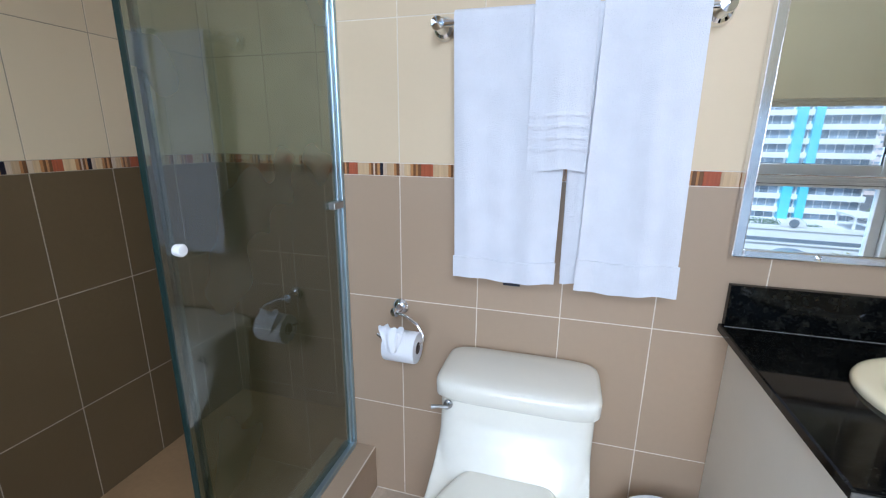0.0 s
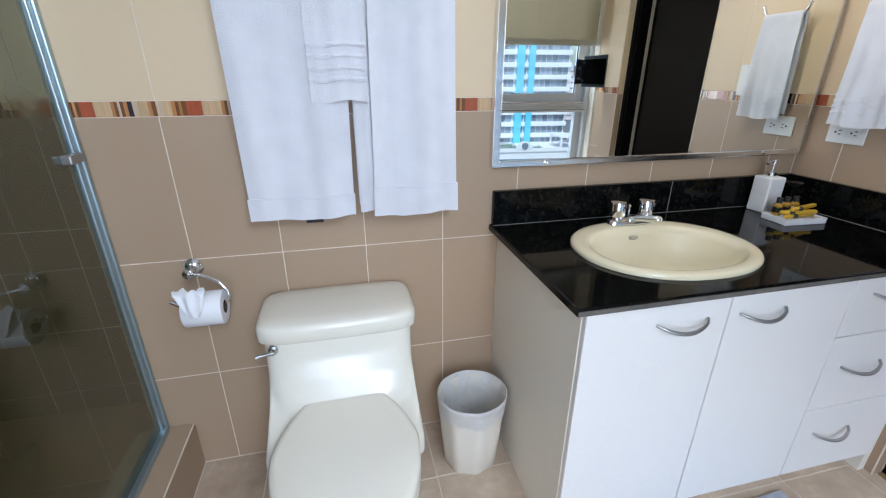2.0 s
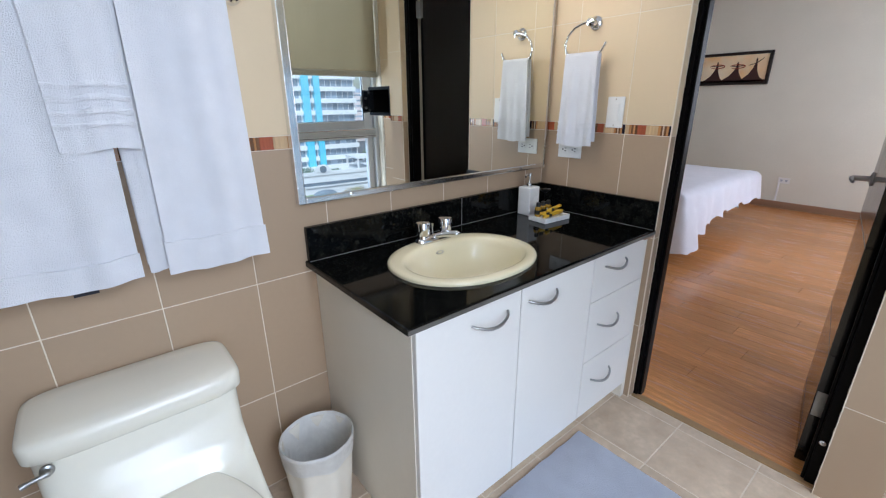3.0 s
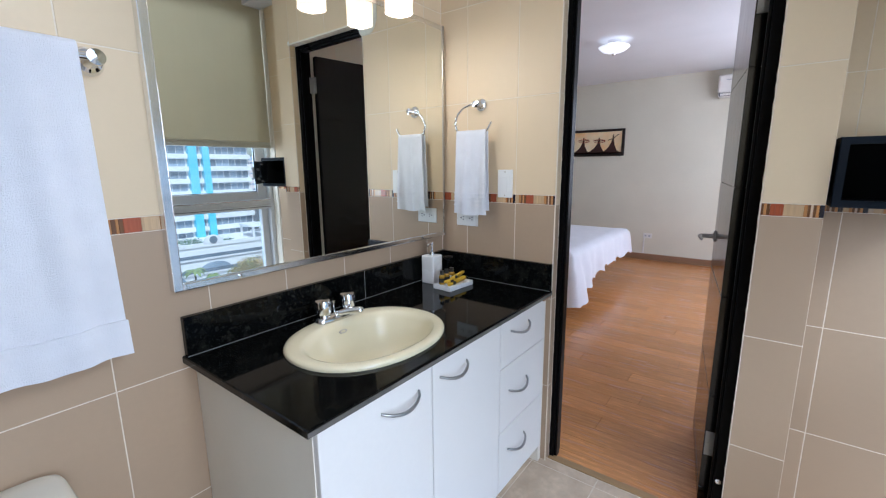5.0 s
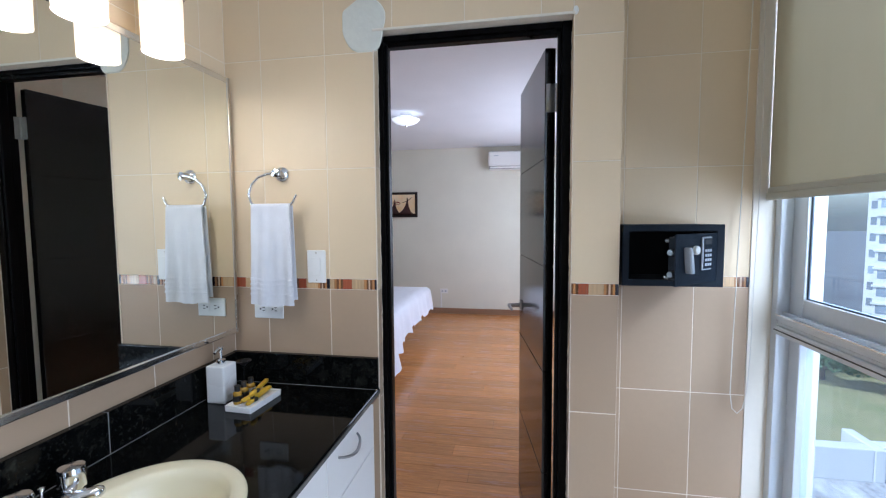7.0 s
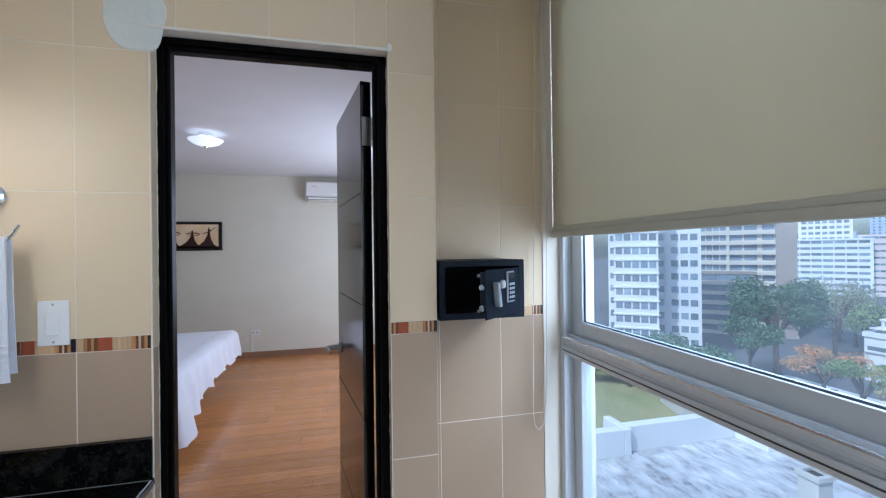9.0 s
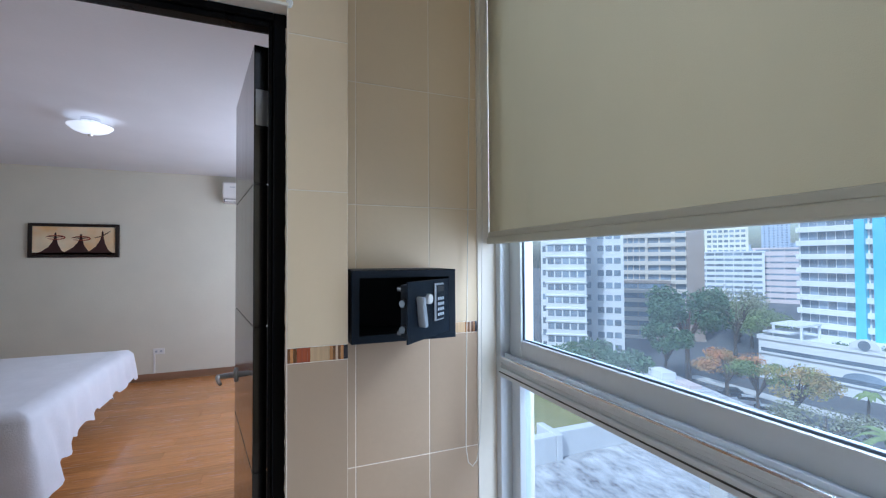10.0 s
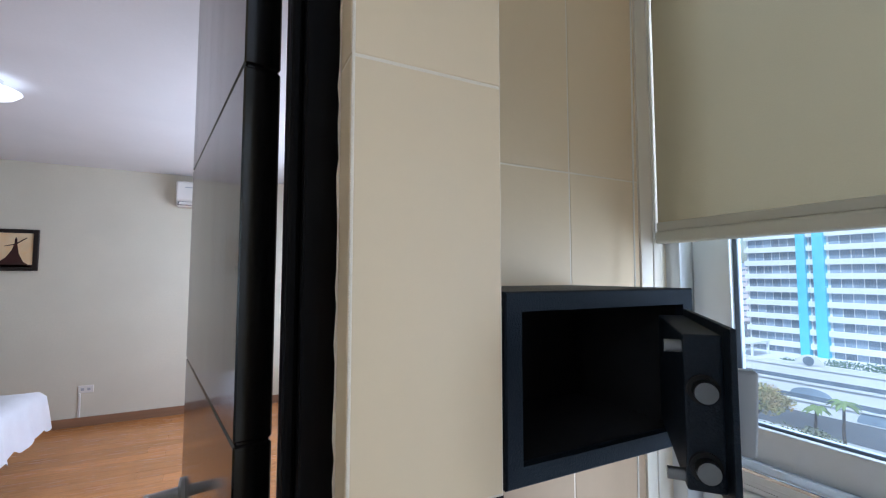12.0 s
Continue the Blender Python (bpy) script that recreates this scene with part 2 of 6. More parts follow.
# outdoors
asphalt = surface("asphalt", (0.12, 0.125, 0.135), 0.85, vary=0.2, large=0.05, fine=2)
concrete = surface("pale_concrete", (0.55, 0.54, 0.52), 0.85, vary=0.12, large=0.3, fine=6)
roof_white = surface("weathered_white_roof", (0.66, 0.67, 0.70), 0.8, vary=0.2, large=1.9, fine=7.0, second=(0.10, 0.10, 0.11), stretch=(0.7, 1.3, 1))
render_white = surface("white_render", (0.74, 0.75, 0.77), 0.8, vary=0.05, large=0.2, fine=2)
render_cream = surface("cream_render", (0.62, 0.57, 0.50), 0.8, vary=0.06, large=0.2, fine=2)
render_yellow = surface("pale_yellow_render", (0.68, 0.66, 0.52), 0.8, vary=0.06, large=0.2, fine=2)
render_brown = surface("brown_render", (0.34, 0.28, 0.24), 0.8, vary=0.06, large=0.2, fine=2)
render_pink = surface("pink_render", (0.66, 0.56, 0.55), 0.8, vary=0.06, large=0.2, fine=2)
# distance haze is put into this blue wall colour
render_far = surface("haze_tinted_render", (0.40, 0.47, 0.60), 0.9, vary=0.06, large=0.1, fine=1)
turquoise = surface("turquoise_panel", (0.10, 0.52, 0.72), 0.6, vary=0.05, large=0.3, fine=2)
window_dark = surface("dark_window_glass", (0.24, 0.30, 0.38), 0.15, vary=0.25, large=0.25, fine=0.9, rnd=0.35)
leaf_green = surface("green_leaves", (0.085, 0.165, 0.070), 0.6, vary=0.3, large=0.5, fine=2.5, second=(0.05, 0.11, 0.075))
leaf_pale = surface("pale_leaves", (0.30, 0.32, 0.18), 0.6, vary=0.3, large=0.5, fine=2.5)
leaf_orange = surface("orange_blossom", (0.68, 0.27, 0.12), 0.6, vary=0.3, large=0.5, fine=2.5, second=(0.24, 0.32, 0.12))
leaf_mixed = surface("green_and_orange_leaves", (0.26, 0.33, 0.10), 0.6, vary=0.3, large=0.6, fine=2.5, second=(0.60, 0.26, 0.10))
leaf_lime = surface("lime_leaves", (0.24, 0.33, 0.11), 0.6, vary=0.3, large=0.5, fine=2.5)
bark = surface("bark", (0.11, 0.085, 0.065), 0.9, vary=0.2)
grass_mat = surface("dry_lawn", (0.34, 0.31, 0.15), 0.9, vary=0.25, large=0.15, fine=2, second=(0.18, 0.22, 0.07))
car_white = surface("white_car_paint", (0.75, 0.75, 0.75), 0.25, vary=0.03)
car_dark = surface("dark_car_paint", (0.06, 0.07, 0.09), 0.25, vary=0.03)
car_glass = surface("car_glass", (0.03, 0.035, 0.04), 0.08, vary=0.1)


# ---- building blocks ----
def finish(name, bm, material, smooth=None):
    me = bpy.data.meshes.new(name)
    bmesh.ops.recalc_face_normals(bm, faces=bm.faces)
    bm.to_mesh(me)
    bm.free()
    for m in (material if isinstance(material, (list, tuple)) else (material,)):
        me.materials.append(m)
    if smooth:
        me.polygons.foreach_set("use_smooth", [True] * len(me.polygons))
        me.set_sharp_from_angle(angle=radians(smooth))
    return me


def part(name, bm, material, parent, label="", smooth=None):
    ob = new(name, finish(name, bm, material, smooth))
    ob.parent = parent
    if parent is not None and parent.type == "EMPTY":
        ob.matrix_parent_inverse = Matrix.Translation(-parent.location)
    elif parent is not None and parent.parent is not None and parent.parent.type == "EMPTY":
        ob.matrix_parent_inverse = Matrix.Identity(4)
    if label:
        ob["label"] = label
    return ob


def thing(name, at, label, category, group="", kind=""):
    ob = new(name)
    ob.empty_display_size = 0.1
    ob.location = at
    return tagged(ob, label, category, group, kind)


def solid(name, bm, material, label, category, group="", kind="", smooth=None):
    return tagged(new(name, finish(name, bm, material, smooth)), label, category, group, kind)


def box(bm, x0, x1, y0, y1, z0, z1, r=0.0, seg=2, turn=None):
    tmp = bmesh.new()
    bmesh.ops.create_cube(tmp, size=1)
    for v in tmp.verts:
        v.co = ((x0 + x1) / 2 + v.co.x * (x1 - x0), (y0 + y1) / 2 + v.co.y * (y1 - y0), (z0 + z1) / 2 + v.co.z * (z1 - z0))
    if r:
        bmesh.ops.bevel(tmp, geom=list(tmp.edges), offset=r, segments=seg, profile=0.5, affect="EDGES")
    return merge(bm, tmp, turn)


def merge(bm, tmp, m=None):
    if m is not None:
        bmesh.ops.transform(tmp, matrix=m, verts=tmp.verts)
    me = bpy.data.meshes.new("tmp")
    tmp.to_mesh(me)
    tmp.free()
    bm.from_mesh(me)
    bpy.data.meshes.remove(me)
    return bm


def boxes(*rows):
    bm = bmesh.new()
    for r in rows:
        box(bm, *r)
    return bm


def ring_verts(bm, points):
    return [bm.verts.new(p) for p in points]


def loft(bm, rings, cap0=True, cap1=True, closed=True):
    vs = [ring_verts(bm, r) for r in rings]
    n = len(vs[0])
    for a, b in zip(vs, vs[1:]):
        for i in range(n if closed else n - 1):
            j = (i + 1) % n
            bm.faces.new((a[i], a[j], b[j], b[i]))
    if cap0:
        bm.faces.new(vs[0][::-1])
    if cap1:
        bm.faces.new(vs[-1])
    return bm


def sweep(bm, pts, r, seg=10):
    """A round rod along a line of points; r is one radius or one for each point."""
    pts = [Vector(p) for p in pts]
    rad = r if isinstance(r, (list, tuple)) else [r] * len(pts)
    rings, side = [], None
    for i, p in enumerate(pts):
        d = (pts[min(i + 1, len(pts) - 1)] - pts[max(i - 1, 0)]).normalized()
        side = d.orthogonal() if side is None else (side - d * side.dot(d))
        side.normalize()
        up = d.cross(side)
        rings.append([p + rad[i] * (math.cos(a) * side + math.sin(a) * up) for a in (2 * math.pi * k / seg for k in range(seg))])
    return loft(bm, rings)


def lathe(bm, profile, at, seg=28, m=None, cap=True):
    tmp = bmesh.new()
    loft(tmp, [[(r * math.cos(a), r * math.sin(a), z) for a in (2 * math.pi * k / seg for k in range(seg))] for r, z in profile], cap, cap)
    return merge(bm, tmp, Matrix.Translation(at) @ (m or Matrix()))


def oval(cx, cy, z, a, b, n=40, p=2.0, front=0.0):
    """A superellipse; front > 0 makes its -y end longer and rounder."""
    out = []
    for k in range(n):
        t = 2 * math.pi * k / n
        c, s = math.cos(t), math.sin(t)
        x = math.copysign(abs(c) ** (2 / p), c) * a
        y = math.copysign(abs(s) ** (2 / p), s) * (b + (front if s < 0 else 0))
        out.append((cx + x, cy + y, z))
    return out


TO_Y = Matrix.Rotation(radians(90), 4, "X")     # lathe axis to -y
TO_X = Matrix.Rotation(radians(-90), 4, "Y")    # lathe axis to -x


def pane(parent, axis, at, u0, u1, z0, z1, material):
    """A sheet of glass whose face looks into the room (axis y: +y, axis x: +x)."""
    pts = [(u1, at, z0), (u0, at, z0), (u0, at, z1), (u1, at, z1)] if axis == "y" else [(at, u0, z0), (at, u1, z0), (at, u1, z1), (at, u0, z1)]
    me = bpy.data.meshes.new("pane")
    me.from_pydata(pts, [], [(0, 1, 2, 3)])
    me.materials.append(material)
    ob = new("pane", me)
    ob.parent, ob.matrix_parent_inverse = parent, Matrix.Translation(-parent.location)
    ob.visible_shadow = False
    return ob


# ---- the large structure ----
ROWS_LOW = (0.0, 0.371, 0.775, 1.178)
ROWS_HIGH = (1.216, 1.618, 2.020, 2.422, 2.62)
TW, CEIL = 0.252, 2.62
DOOR_S, DOOR_N, DOOR_TOP = -1.258, -0.585, 2.088     # the door opening in the wall
ALCOVE = 0.39     # the shower reaches this far behind the tiled wall

wall_north = solid("wall_north", boxes((-2.3715, 0.13, 0.0009, 0.15, -0.1, CEIL), (-2.3715, -2.22, 0.15, ALCOVE + 0.15, -0.1, CEIL)), grout, "cream and tan tiled bathroom wall with a striped border", "wall", kind="structure")
wall_east = solid("wall_east", boxes((0.0009, 0.13, DOOR_N + 0.0009, 0.0009, -0.1, CEIL), (0.0009, 0.13, DOOR_S - 0.0009, DOOR_N + 0.0009, DOOR_TOP, CEIL), (0.0009, 0.358, -1.411, DOOR_S - 0.0009, -0.1, CEIL)),
                  grout, "tiled bathroom wall with the door opening", "wall", kind="structure")
wall_alcove = solid("wall_alcove", boxes((-3.35, -2.3715, ALCOVE + 0.0009, ALCOVE + 0.15, -0.1, CEIL)), shower_grout, "tiled end wall of the shower in cream over brown", "wall", kind="structure")
wall_niche = solid("wall_niche", boxes((0.2409, 0.36, -2.15, -1.411, -0.1, CEIL)), grout, "tiled side wall of the window niche", "wall", kind="structure")
wall_west = solid("wall_west", boxes((-3.35, -3.2009, -2.15, ALCOVE + 0.0009, -0.1, CEIL)), shower_grout, "tiled shower wall in cream over brown", "wall", kind="structure")
wall_south = solid("wall_south", boxes((-3.202, -2.15, -2.15, -1.97, -0.1, CEIL), (-1.04, -0.98, -2.15, -1.97, 0.25, 2.55), (-2.15, 0.242, -2.15, -1.97, -0.1, 0.25), (-2.15, 0.242, -2.15, -1.97, 2.55, CEIL)),
                   plaster_white, "plain wall around the window", "wall", kind="structure")
floor = solid("floor", boxes((-3.35, 0.0299, -2.15, 0.54, -0.15, -0.0012), (0.03, 0.24, -2.15, -1.412, -0.15, -0.0012)), floor_grout, "beige stone-look tiled bathroom floor", "floor", kind="structure")
ceiling = solid("ceiling", boxes((-3.35, 0.36, -2.15, 0.54, CEIL, CEIL + 0.12)), ceiling_mat, "white bathroom ceiling", "ceiling", kind="structure")
shower_floor = solid("shower_floor", boxes((-3.2, -2.37, -1.97, ALCOVE, -0.05, 0.004)), shower_floor_mat, "brown shower floor", "shower floor", kind="structure")

# bedroom
bed_floor = solid("bedroom_floor", boxes((0.03, 0.36, -1.30, 3.4, -0.15, -0.004), (0.36, 5.05, -2.15, 3.4, -0.15, -0.004)), threshold_mat, "warm brown laminate bedroom floor", "floor", kind="structure")
solid("bedroom_wall_east", boxes((4.9, 5.05, -2.15, 3.4, -0.1, 2.5)), bed_wall_mat, "plain pale grey bedroom wall", "wall", kind="structure")
solid("bedroom_wall_north", boxes((0.0, 4.9, 3.25, 3.4, -0.1, 2.5)), bed_wall_mat, "plain pale bedroom wall", "wall", kind="structure")
solid("bedroom_wall_west", boxes((0.0, 0.13, 0.15, 3.25, -0.1, 2.5)), bed_wall_mat, "plain pale bedroom wall", "wall", kind="structure")
solid("bedroom_wall_south", boxes((0.36, 1.8, -2.15, -2.0, -0.1, 2.5), (4.2, 4.9, -2.15, -2.0, -0.1, 2.5), (1.8, 4.2, -2.15, -2.0, -0.1, 0.8), (1.8, 4.2, -2.15, -2.0, 2.2, 2.5)),
      bed_wall_mat, "pale bedroom wall with a window opening", "wall", kind="structure")
solid("bedroom_wall_return", boxes((0.36, 0.364, -2.0, -1.27, -0.1, 2.5)), bed_wall_mat, "pale bedroom wall beside the door", "wall", kind="structure")
solid("bedroom_ceiling", boxes((0.10, 5.05, -2.15, 3.4, 2.5, 2.62)), ceiling_mat, "white bedroom ceiling", "ceiling", kind="structure")
solid("baseboard", boxes((4.884, 4.9, -2.0, 3.25, 0.0, 0.085, 0.004)), wood_trim_mat, "brown wooden baseboard", "baseboard", kind="structure")
solid("threshold", boxes((0.022, 0.058, -1.256, -0.587, -0.003, 0.006, 0.002)), threshold_mat, "narrow brown door threshold strip", "threshold", kind="structure")

# shower kerb
KERB = 0.180
kerb = solid("shower_kerb", boxes((-2.418, -2.2525, -1.97, 0.0, -0.1, KERB - 0.002)), grout, "tiled kerb of the shower", "kerb", kind="structure")

# unseen block, added to close the shower and hold lamp light off it
solid("shower_end_wall", boxes((-3.2, -2.21, -1.97, -1.62, -0.05, CEIL)), tile_cream, "unseen plain block added to shade the shower", "wall", kind="structure")

# filler patch over the door's corner
bm = bmesh.new()
blob = []
for k in range(36):
    a = 2 * math.pi * k / 36
    r = 1 + 0.06 * math.sin(3 * a + 1) + 0.04 * math.sin(5 * a)
    blob.append((min(-0.548 + 0.083 * r * math.cos(a), -0.47), max(2.112 + 0.098 * r * math.sin(a), 2.02)))
loft(bm, [[(0.001, y, z) for y, z in blob], [(-0.0035, -0.548 + (y + 0.548) * 0.96, 2.112 + (z - 2.112) * 0.96) for y, z in blob]])
solid("wall_patch", bm, patch_mat, "pale round filler patch on the tiles above the door", "wall patch", kind="structure")


bm = bmesh.new()
lathe(bm, [(0.0, 0.0), (0.011, 0.0), (0.008, 0.004), (0.0, 0.005)], (-0.0005, -1.264, 2.098), 14, TO_X @ Matrix.Diagonal((1.3, 0.8, 1, 1)), False)
solid("filler_dab", bm, plaster_white, "small white filler dab above the door corner", "wall patch", kind="structure", smooth=40)


# ---- door ----
door = thing("door_1", (0.07, -0.93, 0), "open black wooden door in a black frame", "door", kind="structure")
JAMB0, JAMB1 = 0.040, 0.125     # the frame stands back from the wall's face
for y0, y1, y2 in ((DOOR_S, -1.226, -1.214), (DOOR_N, -0.606, -0.618)):
    bm = boxes((JAMB0, JAMB1, min(y0, y1), max(y0, y1), 0.0, DOOR_TOP - 0.002, 0.003), (JAMB0 + 0.010, 0.088, min(y1, y2), max(y1, y2), 0.0, 2.060, 0.004))
    part("jamb", bm, door_black, door)
part("head", boxes((JAMB0, JAMB1, -1.226, -0.606, 2.066, DOOR_TOP - 0.002, 0.003), (JAMB0 + 0.010, 0.088, -1.214, -0.618, 2.050, 2.066, 0.004)), door_black, door)
part("seal", boxes((-0.003, 0.0009, DOOR_N - 0.001, DOOR_N + 0.004, 0.0, DOOR_TOP, 0.001)), grout, door, "pale filler bead along the frame")
part("seal", boxes((-0.0015, 0.0009, DOOR_S - 0.003, DOOR_S, 0.0, DOOR_TOP, 0.001)), grout, door)
part("seal", boxes((-0.0055, 0.0009, DOOR_S - 0.004, DOOR_N + 0.004, DOOR_TOP - 0.002, DOOR_TOP + 0.007, 0.002)), trim_cream, door)
for y, way, seed in ((DOOR_S, 1, 12), (DOOR_N, -1, 13)):
    bm, rag, rings = bmesh.new(), random.Random(seed), []
    for k in range(120):
        w, d, z = rag.uniform(0.0006, 0.0030), rag.uniform(0.0004, 0.0022), 0.01 + 2.04 * k / 119
        rings.append([(JAMB0 + 0.001, y, z), (JAMB0 + 0.001, y + way * w, z), (JAMB0 - d, y + way * w, z), (JAMB0 - d, y, z)])
    part("caulk", loft(bm, rings), grout, door, "ragged pale caulk beside the frame")
bm = bmesh.new()
lathe(bm, [(0.0, 0.0), (0.010, 0.0), (0.010, 0.004), (0.006, 0.008), (0.0, 0.009)], (JAMB0, -1.241, 0.185), 16, TO_X, False)
part("screw_cap", bm, alu_bright, door, "small bright screw cap low on the jamb", 40)
# leaf: local x along its width, y its thickness
LEAF = Matrix.Translation((0.130, -1.177, 0)) @ Matrix.Rotation(radians(8.6), 4, "Z")
bm, zs = bmesh.new(), (0.012, 0.075, 0.469, 0.863, 1.257, 1.650, 2.038)
for z0, z1 in zip(zs, zs[1:]):
    box(bm, 0.0, 0.565, -0.037, 0.0, z0 + 0.0015, z1 - 0.0015, 0.002, 1)
box(bm, 0.003, 0.562, -0.034, -0.004, 0.012, 2.036)
bmesh.ops.transform(bm, matrix=LEAF, verts=bm.verts)
leaf = part("leaf", bm, door_leaf_mat, door, "glossy dark leaf with grooves across")
for side in (1, -1):
    bm = bmesh.new()
    y = 0.0 if side > 0 else -0.037
    lathe(bm, [(0.0, 0), (0.026, 0), (0.026, 0.006), (0.011, 0.010), (0.009, 0.062), (0.0, 0.063)], (0.505, y, 1.012), 20, TO_Y if side < 0 else TO_Y.inverted(), False)
    s = side
    sweep(bm, [(0.512, y + s * 0.058, 1.012), (0.495, y + s * 0.062, 1.013), (0.465, y + s * 0.063, 1.013), (0.440, y + s * 0.062, 1.012), (0.424, y + s * 0.060, 1.010), (0.417, y + s * 0.057, 1.006)], [0.008, 0.0078, 0.0072, 0.0068, 0.0062, 0.0055])
    bmesh.ops.transform(bm, matrix=LEAF, verts=bm.verts)
    part("handle", bm, steel, door, "satin lever handle", 40)
for z in (0.27, 1.862):
    bm = boxes((-0.003, 0.0, -0.036, -0.004, z - 0.05, z + 0.05, 0.001))
    sweep(bm, [(-0.004, -0.041, z - 0.05), (-0.004, -0.041, z + 0.05)], 0.0050)
    box(bm, -0.040, -0.006, -0.0475, -0.0455, z - 0.05, z + 0.05, 0.0008, 1)
    for dz in (-0.032, 0.0, 0.032):
        lathe(bm, [(0.0, -0.001), (0.0055, -0.001), (0.0055, 0.0016), (0.0, 0.002)], (-0.003, -0.020 + 0.006 * (dz == 0), z + dz), 12, TO_X, False)
    bmesh.ops.transform(bm, matrix=LEAF, verts=bm.verts)
    part("hinge", bm, steel, door, "steel butt hinge", 40)


# ---- window ----
win = thing("window_1", (-0.65, -2.05, 0.25), "large aluminium window above a lower fixed pane", "window", kind="structure")
WX0, WX1 = -0.98, 0.240
part("frame_side", boxes((WX1 - 0.035, WX1, -2.10, -1.986, 0.25, 2.55, 0.003)), aluminium, win)
part("frame_side", boxes((WX0, WX0 + 0.035, -2.10, -1.986, 0.25, 2.55, 0.003)), aluminium, win)
part("frame_head", boxes((WX0 + 0.035, WX1 - 0.035, -2.10, -1.986, 2.51, 2.55, 0.003)), aluminium, win)
part("frame_sill", boxes((WX0 + 0.035, WX1 - 0.035, -2.10, -1.986, 0.25, 0.30, 0.003)), aluminium, win)
part("transom", boxes((WX0 + 0.035, WX1 - 0.035, -2.10, -1.980, 1.020, 1.052, 0.004), (WX0 + 0.035, WX1 - 0.035, -2.10, -1.990, 1.052, 1.072, 0.002),
                      (WX0 + 0.035, WX1 - 0.035, -2.10, -1.984, 1.072, 1.088, 0.003), (WX0 + 0.035, WX1 - 0.035, -2.008, -2.002, 1.088, 1.100, 0.001)), aluminium, win, "ribbed aluminium transom with a sliding track")
# nothing is cut in; a dark strip gives the groove's shade
part("groove", boxes((WX0 + 0.035, WX1 - 0.035, -1.9805, -1.9785, 1.0345, 1.0385)), slot_dark, win, "dark strip for the shade of the transom's groove")
part("bead_line", boxes((WX0 + 0.035, WX1 - 0.035, -1.9900, -1.9875, 1.0600, 1.0625)), aluminium, win)
# brighter metal paints the sunlit edge of this lip
part("track_lip", boxes((WX0 + 0.035, WX1 - 0.035, -1.9860, -1.9820, 1.0860, 1.0925, 0.001)), alu_bright, win, "upper lip of the track, brightened as if sunlit")
sash = part("sash", boxes((0.130, 0.204, -2.065, -2.024, 1.094, 2.51, 0.003), (WX0 + 0.04, 0.130, -2.065, -2.024, 1.094, 1.156, 0.003), (WX0 + 0.04, 0.130, -2.065, -2.024, 2.45, 2.51, 0.003)), aluminium, win, "sliding sash")
pane(win, "y", -2.043, WX0 + 0.04, 0.131, 1.154, 2.455, pane_clear)
part("pane_gasket", boxes((0.122, 0.130, -2.038, -2.034, 1.156, 2.45), (WX0 + 0.04, 0.122, -2.038, -2.034, 1.156, 1.161)), smoke_blue, win)
part("bead", boxes((0.150, 0.205, -2.075, -2.030, 0.30, 1.02, 0.003), (WX0 + 0.035, 0.150, -2.075, -2.03, 0.30, 0.33, 0.003)), aluminium, win)
pane(win, "y", -2.053, WX0 + 0.035, 0.152, 0.31, 1.02, pane_clear)
part("latch", boxes((-0.93, -0.89, -2.020, -2.005, 1.10, 1.16, 0.004), (-0.92, -0.90, -2.005, -1.985, 1.125, 1.14, 0.004)), slot_dark, win, "black sash latch")
# unseen window, added only to hold the side fill lamp
win2 = thing("unseen_window", (-1.6, -2.05, 0.25), "aluminium frame of an unseen window added for a fill lamp", "window", kind="structure")
part("frame_side", boxes((-2.15, -2.11, -2.10, -1.986, 0.25, 2.55, 0.003)), aluminium, win2)
part("frame_side", boxes((-1.08, -1.04, -2.10, -1.986, 0.25, 2.55, 0.003)), aluminium, win2)
part("frame_head", boxes((-2.11, -1.08, -2.10, -1.986, 2.51, 2.55, 0.003)), aluminium, win2)
part("frame_sill", boxes((-2.11, -1.08, -2.10, -1.986, 0.25, 0.30, 0.003)), aluminium, win2)
part("transom", boxes((-2.11, -1.08, -2.10, -1.96, 1.02, 1.09, 0.004)), aluminium, win2)
solid("trim", boxes((0.236, 0.2415, -1.986, -1.912, 0.0, CEIL - 0.002)), trim_cream, "cream painted edge strip beside the window", "trim", kind="structure")

blind = thing("roller_blind", (-0.65, -1.95, 1.49), "olive roller blind pulled halfway down over the window", "roller blind")
bm = bmesh.new()
n = 24
for k in range(n + 1):
    x = -0.95 + (0.232 + 0.95) * k / n
    w = 0.0012 * math.sin(k * 1.7)
    bm.verts.new((x, -1.960 + w, 1.513)), bm.verts.new((x, -1.960, 2.56))
bm.verts.ensure_lookup_table()
for k in range(n):
    bm.faces.new([bm.verts[i] for i in (2 * k, 2 * k + 2, 2 * k + 3, 2 * k + 1)])
part("fabric", bm, blind_cloth, blind)
part("bottom_rail", boxes((-0.95, 0.232, -1.971, -1.947, 1.492, 1.518, 0.005), (-0.95, 0.232, -1.9585, -1.9535, 1.518, 1.536, 0.002)), blind_rail_mat, blind, "cream bottom rail")
bm = bmesh.new()
sweep(bm, [(-0.95, -1.966, 2.58), (0.232, -1.966, 2.58)], 0.026, 16)
part("roller", bm, blind_cloth, blind, smooth=40)
bm = bmesh.new()
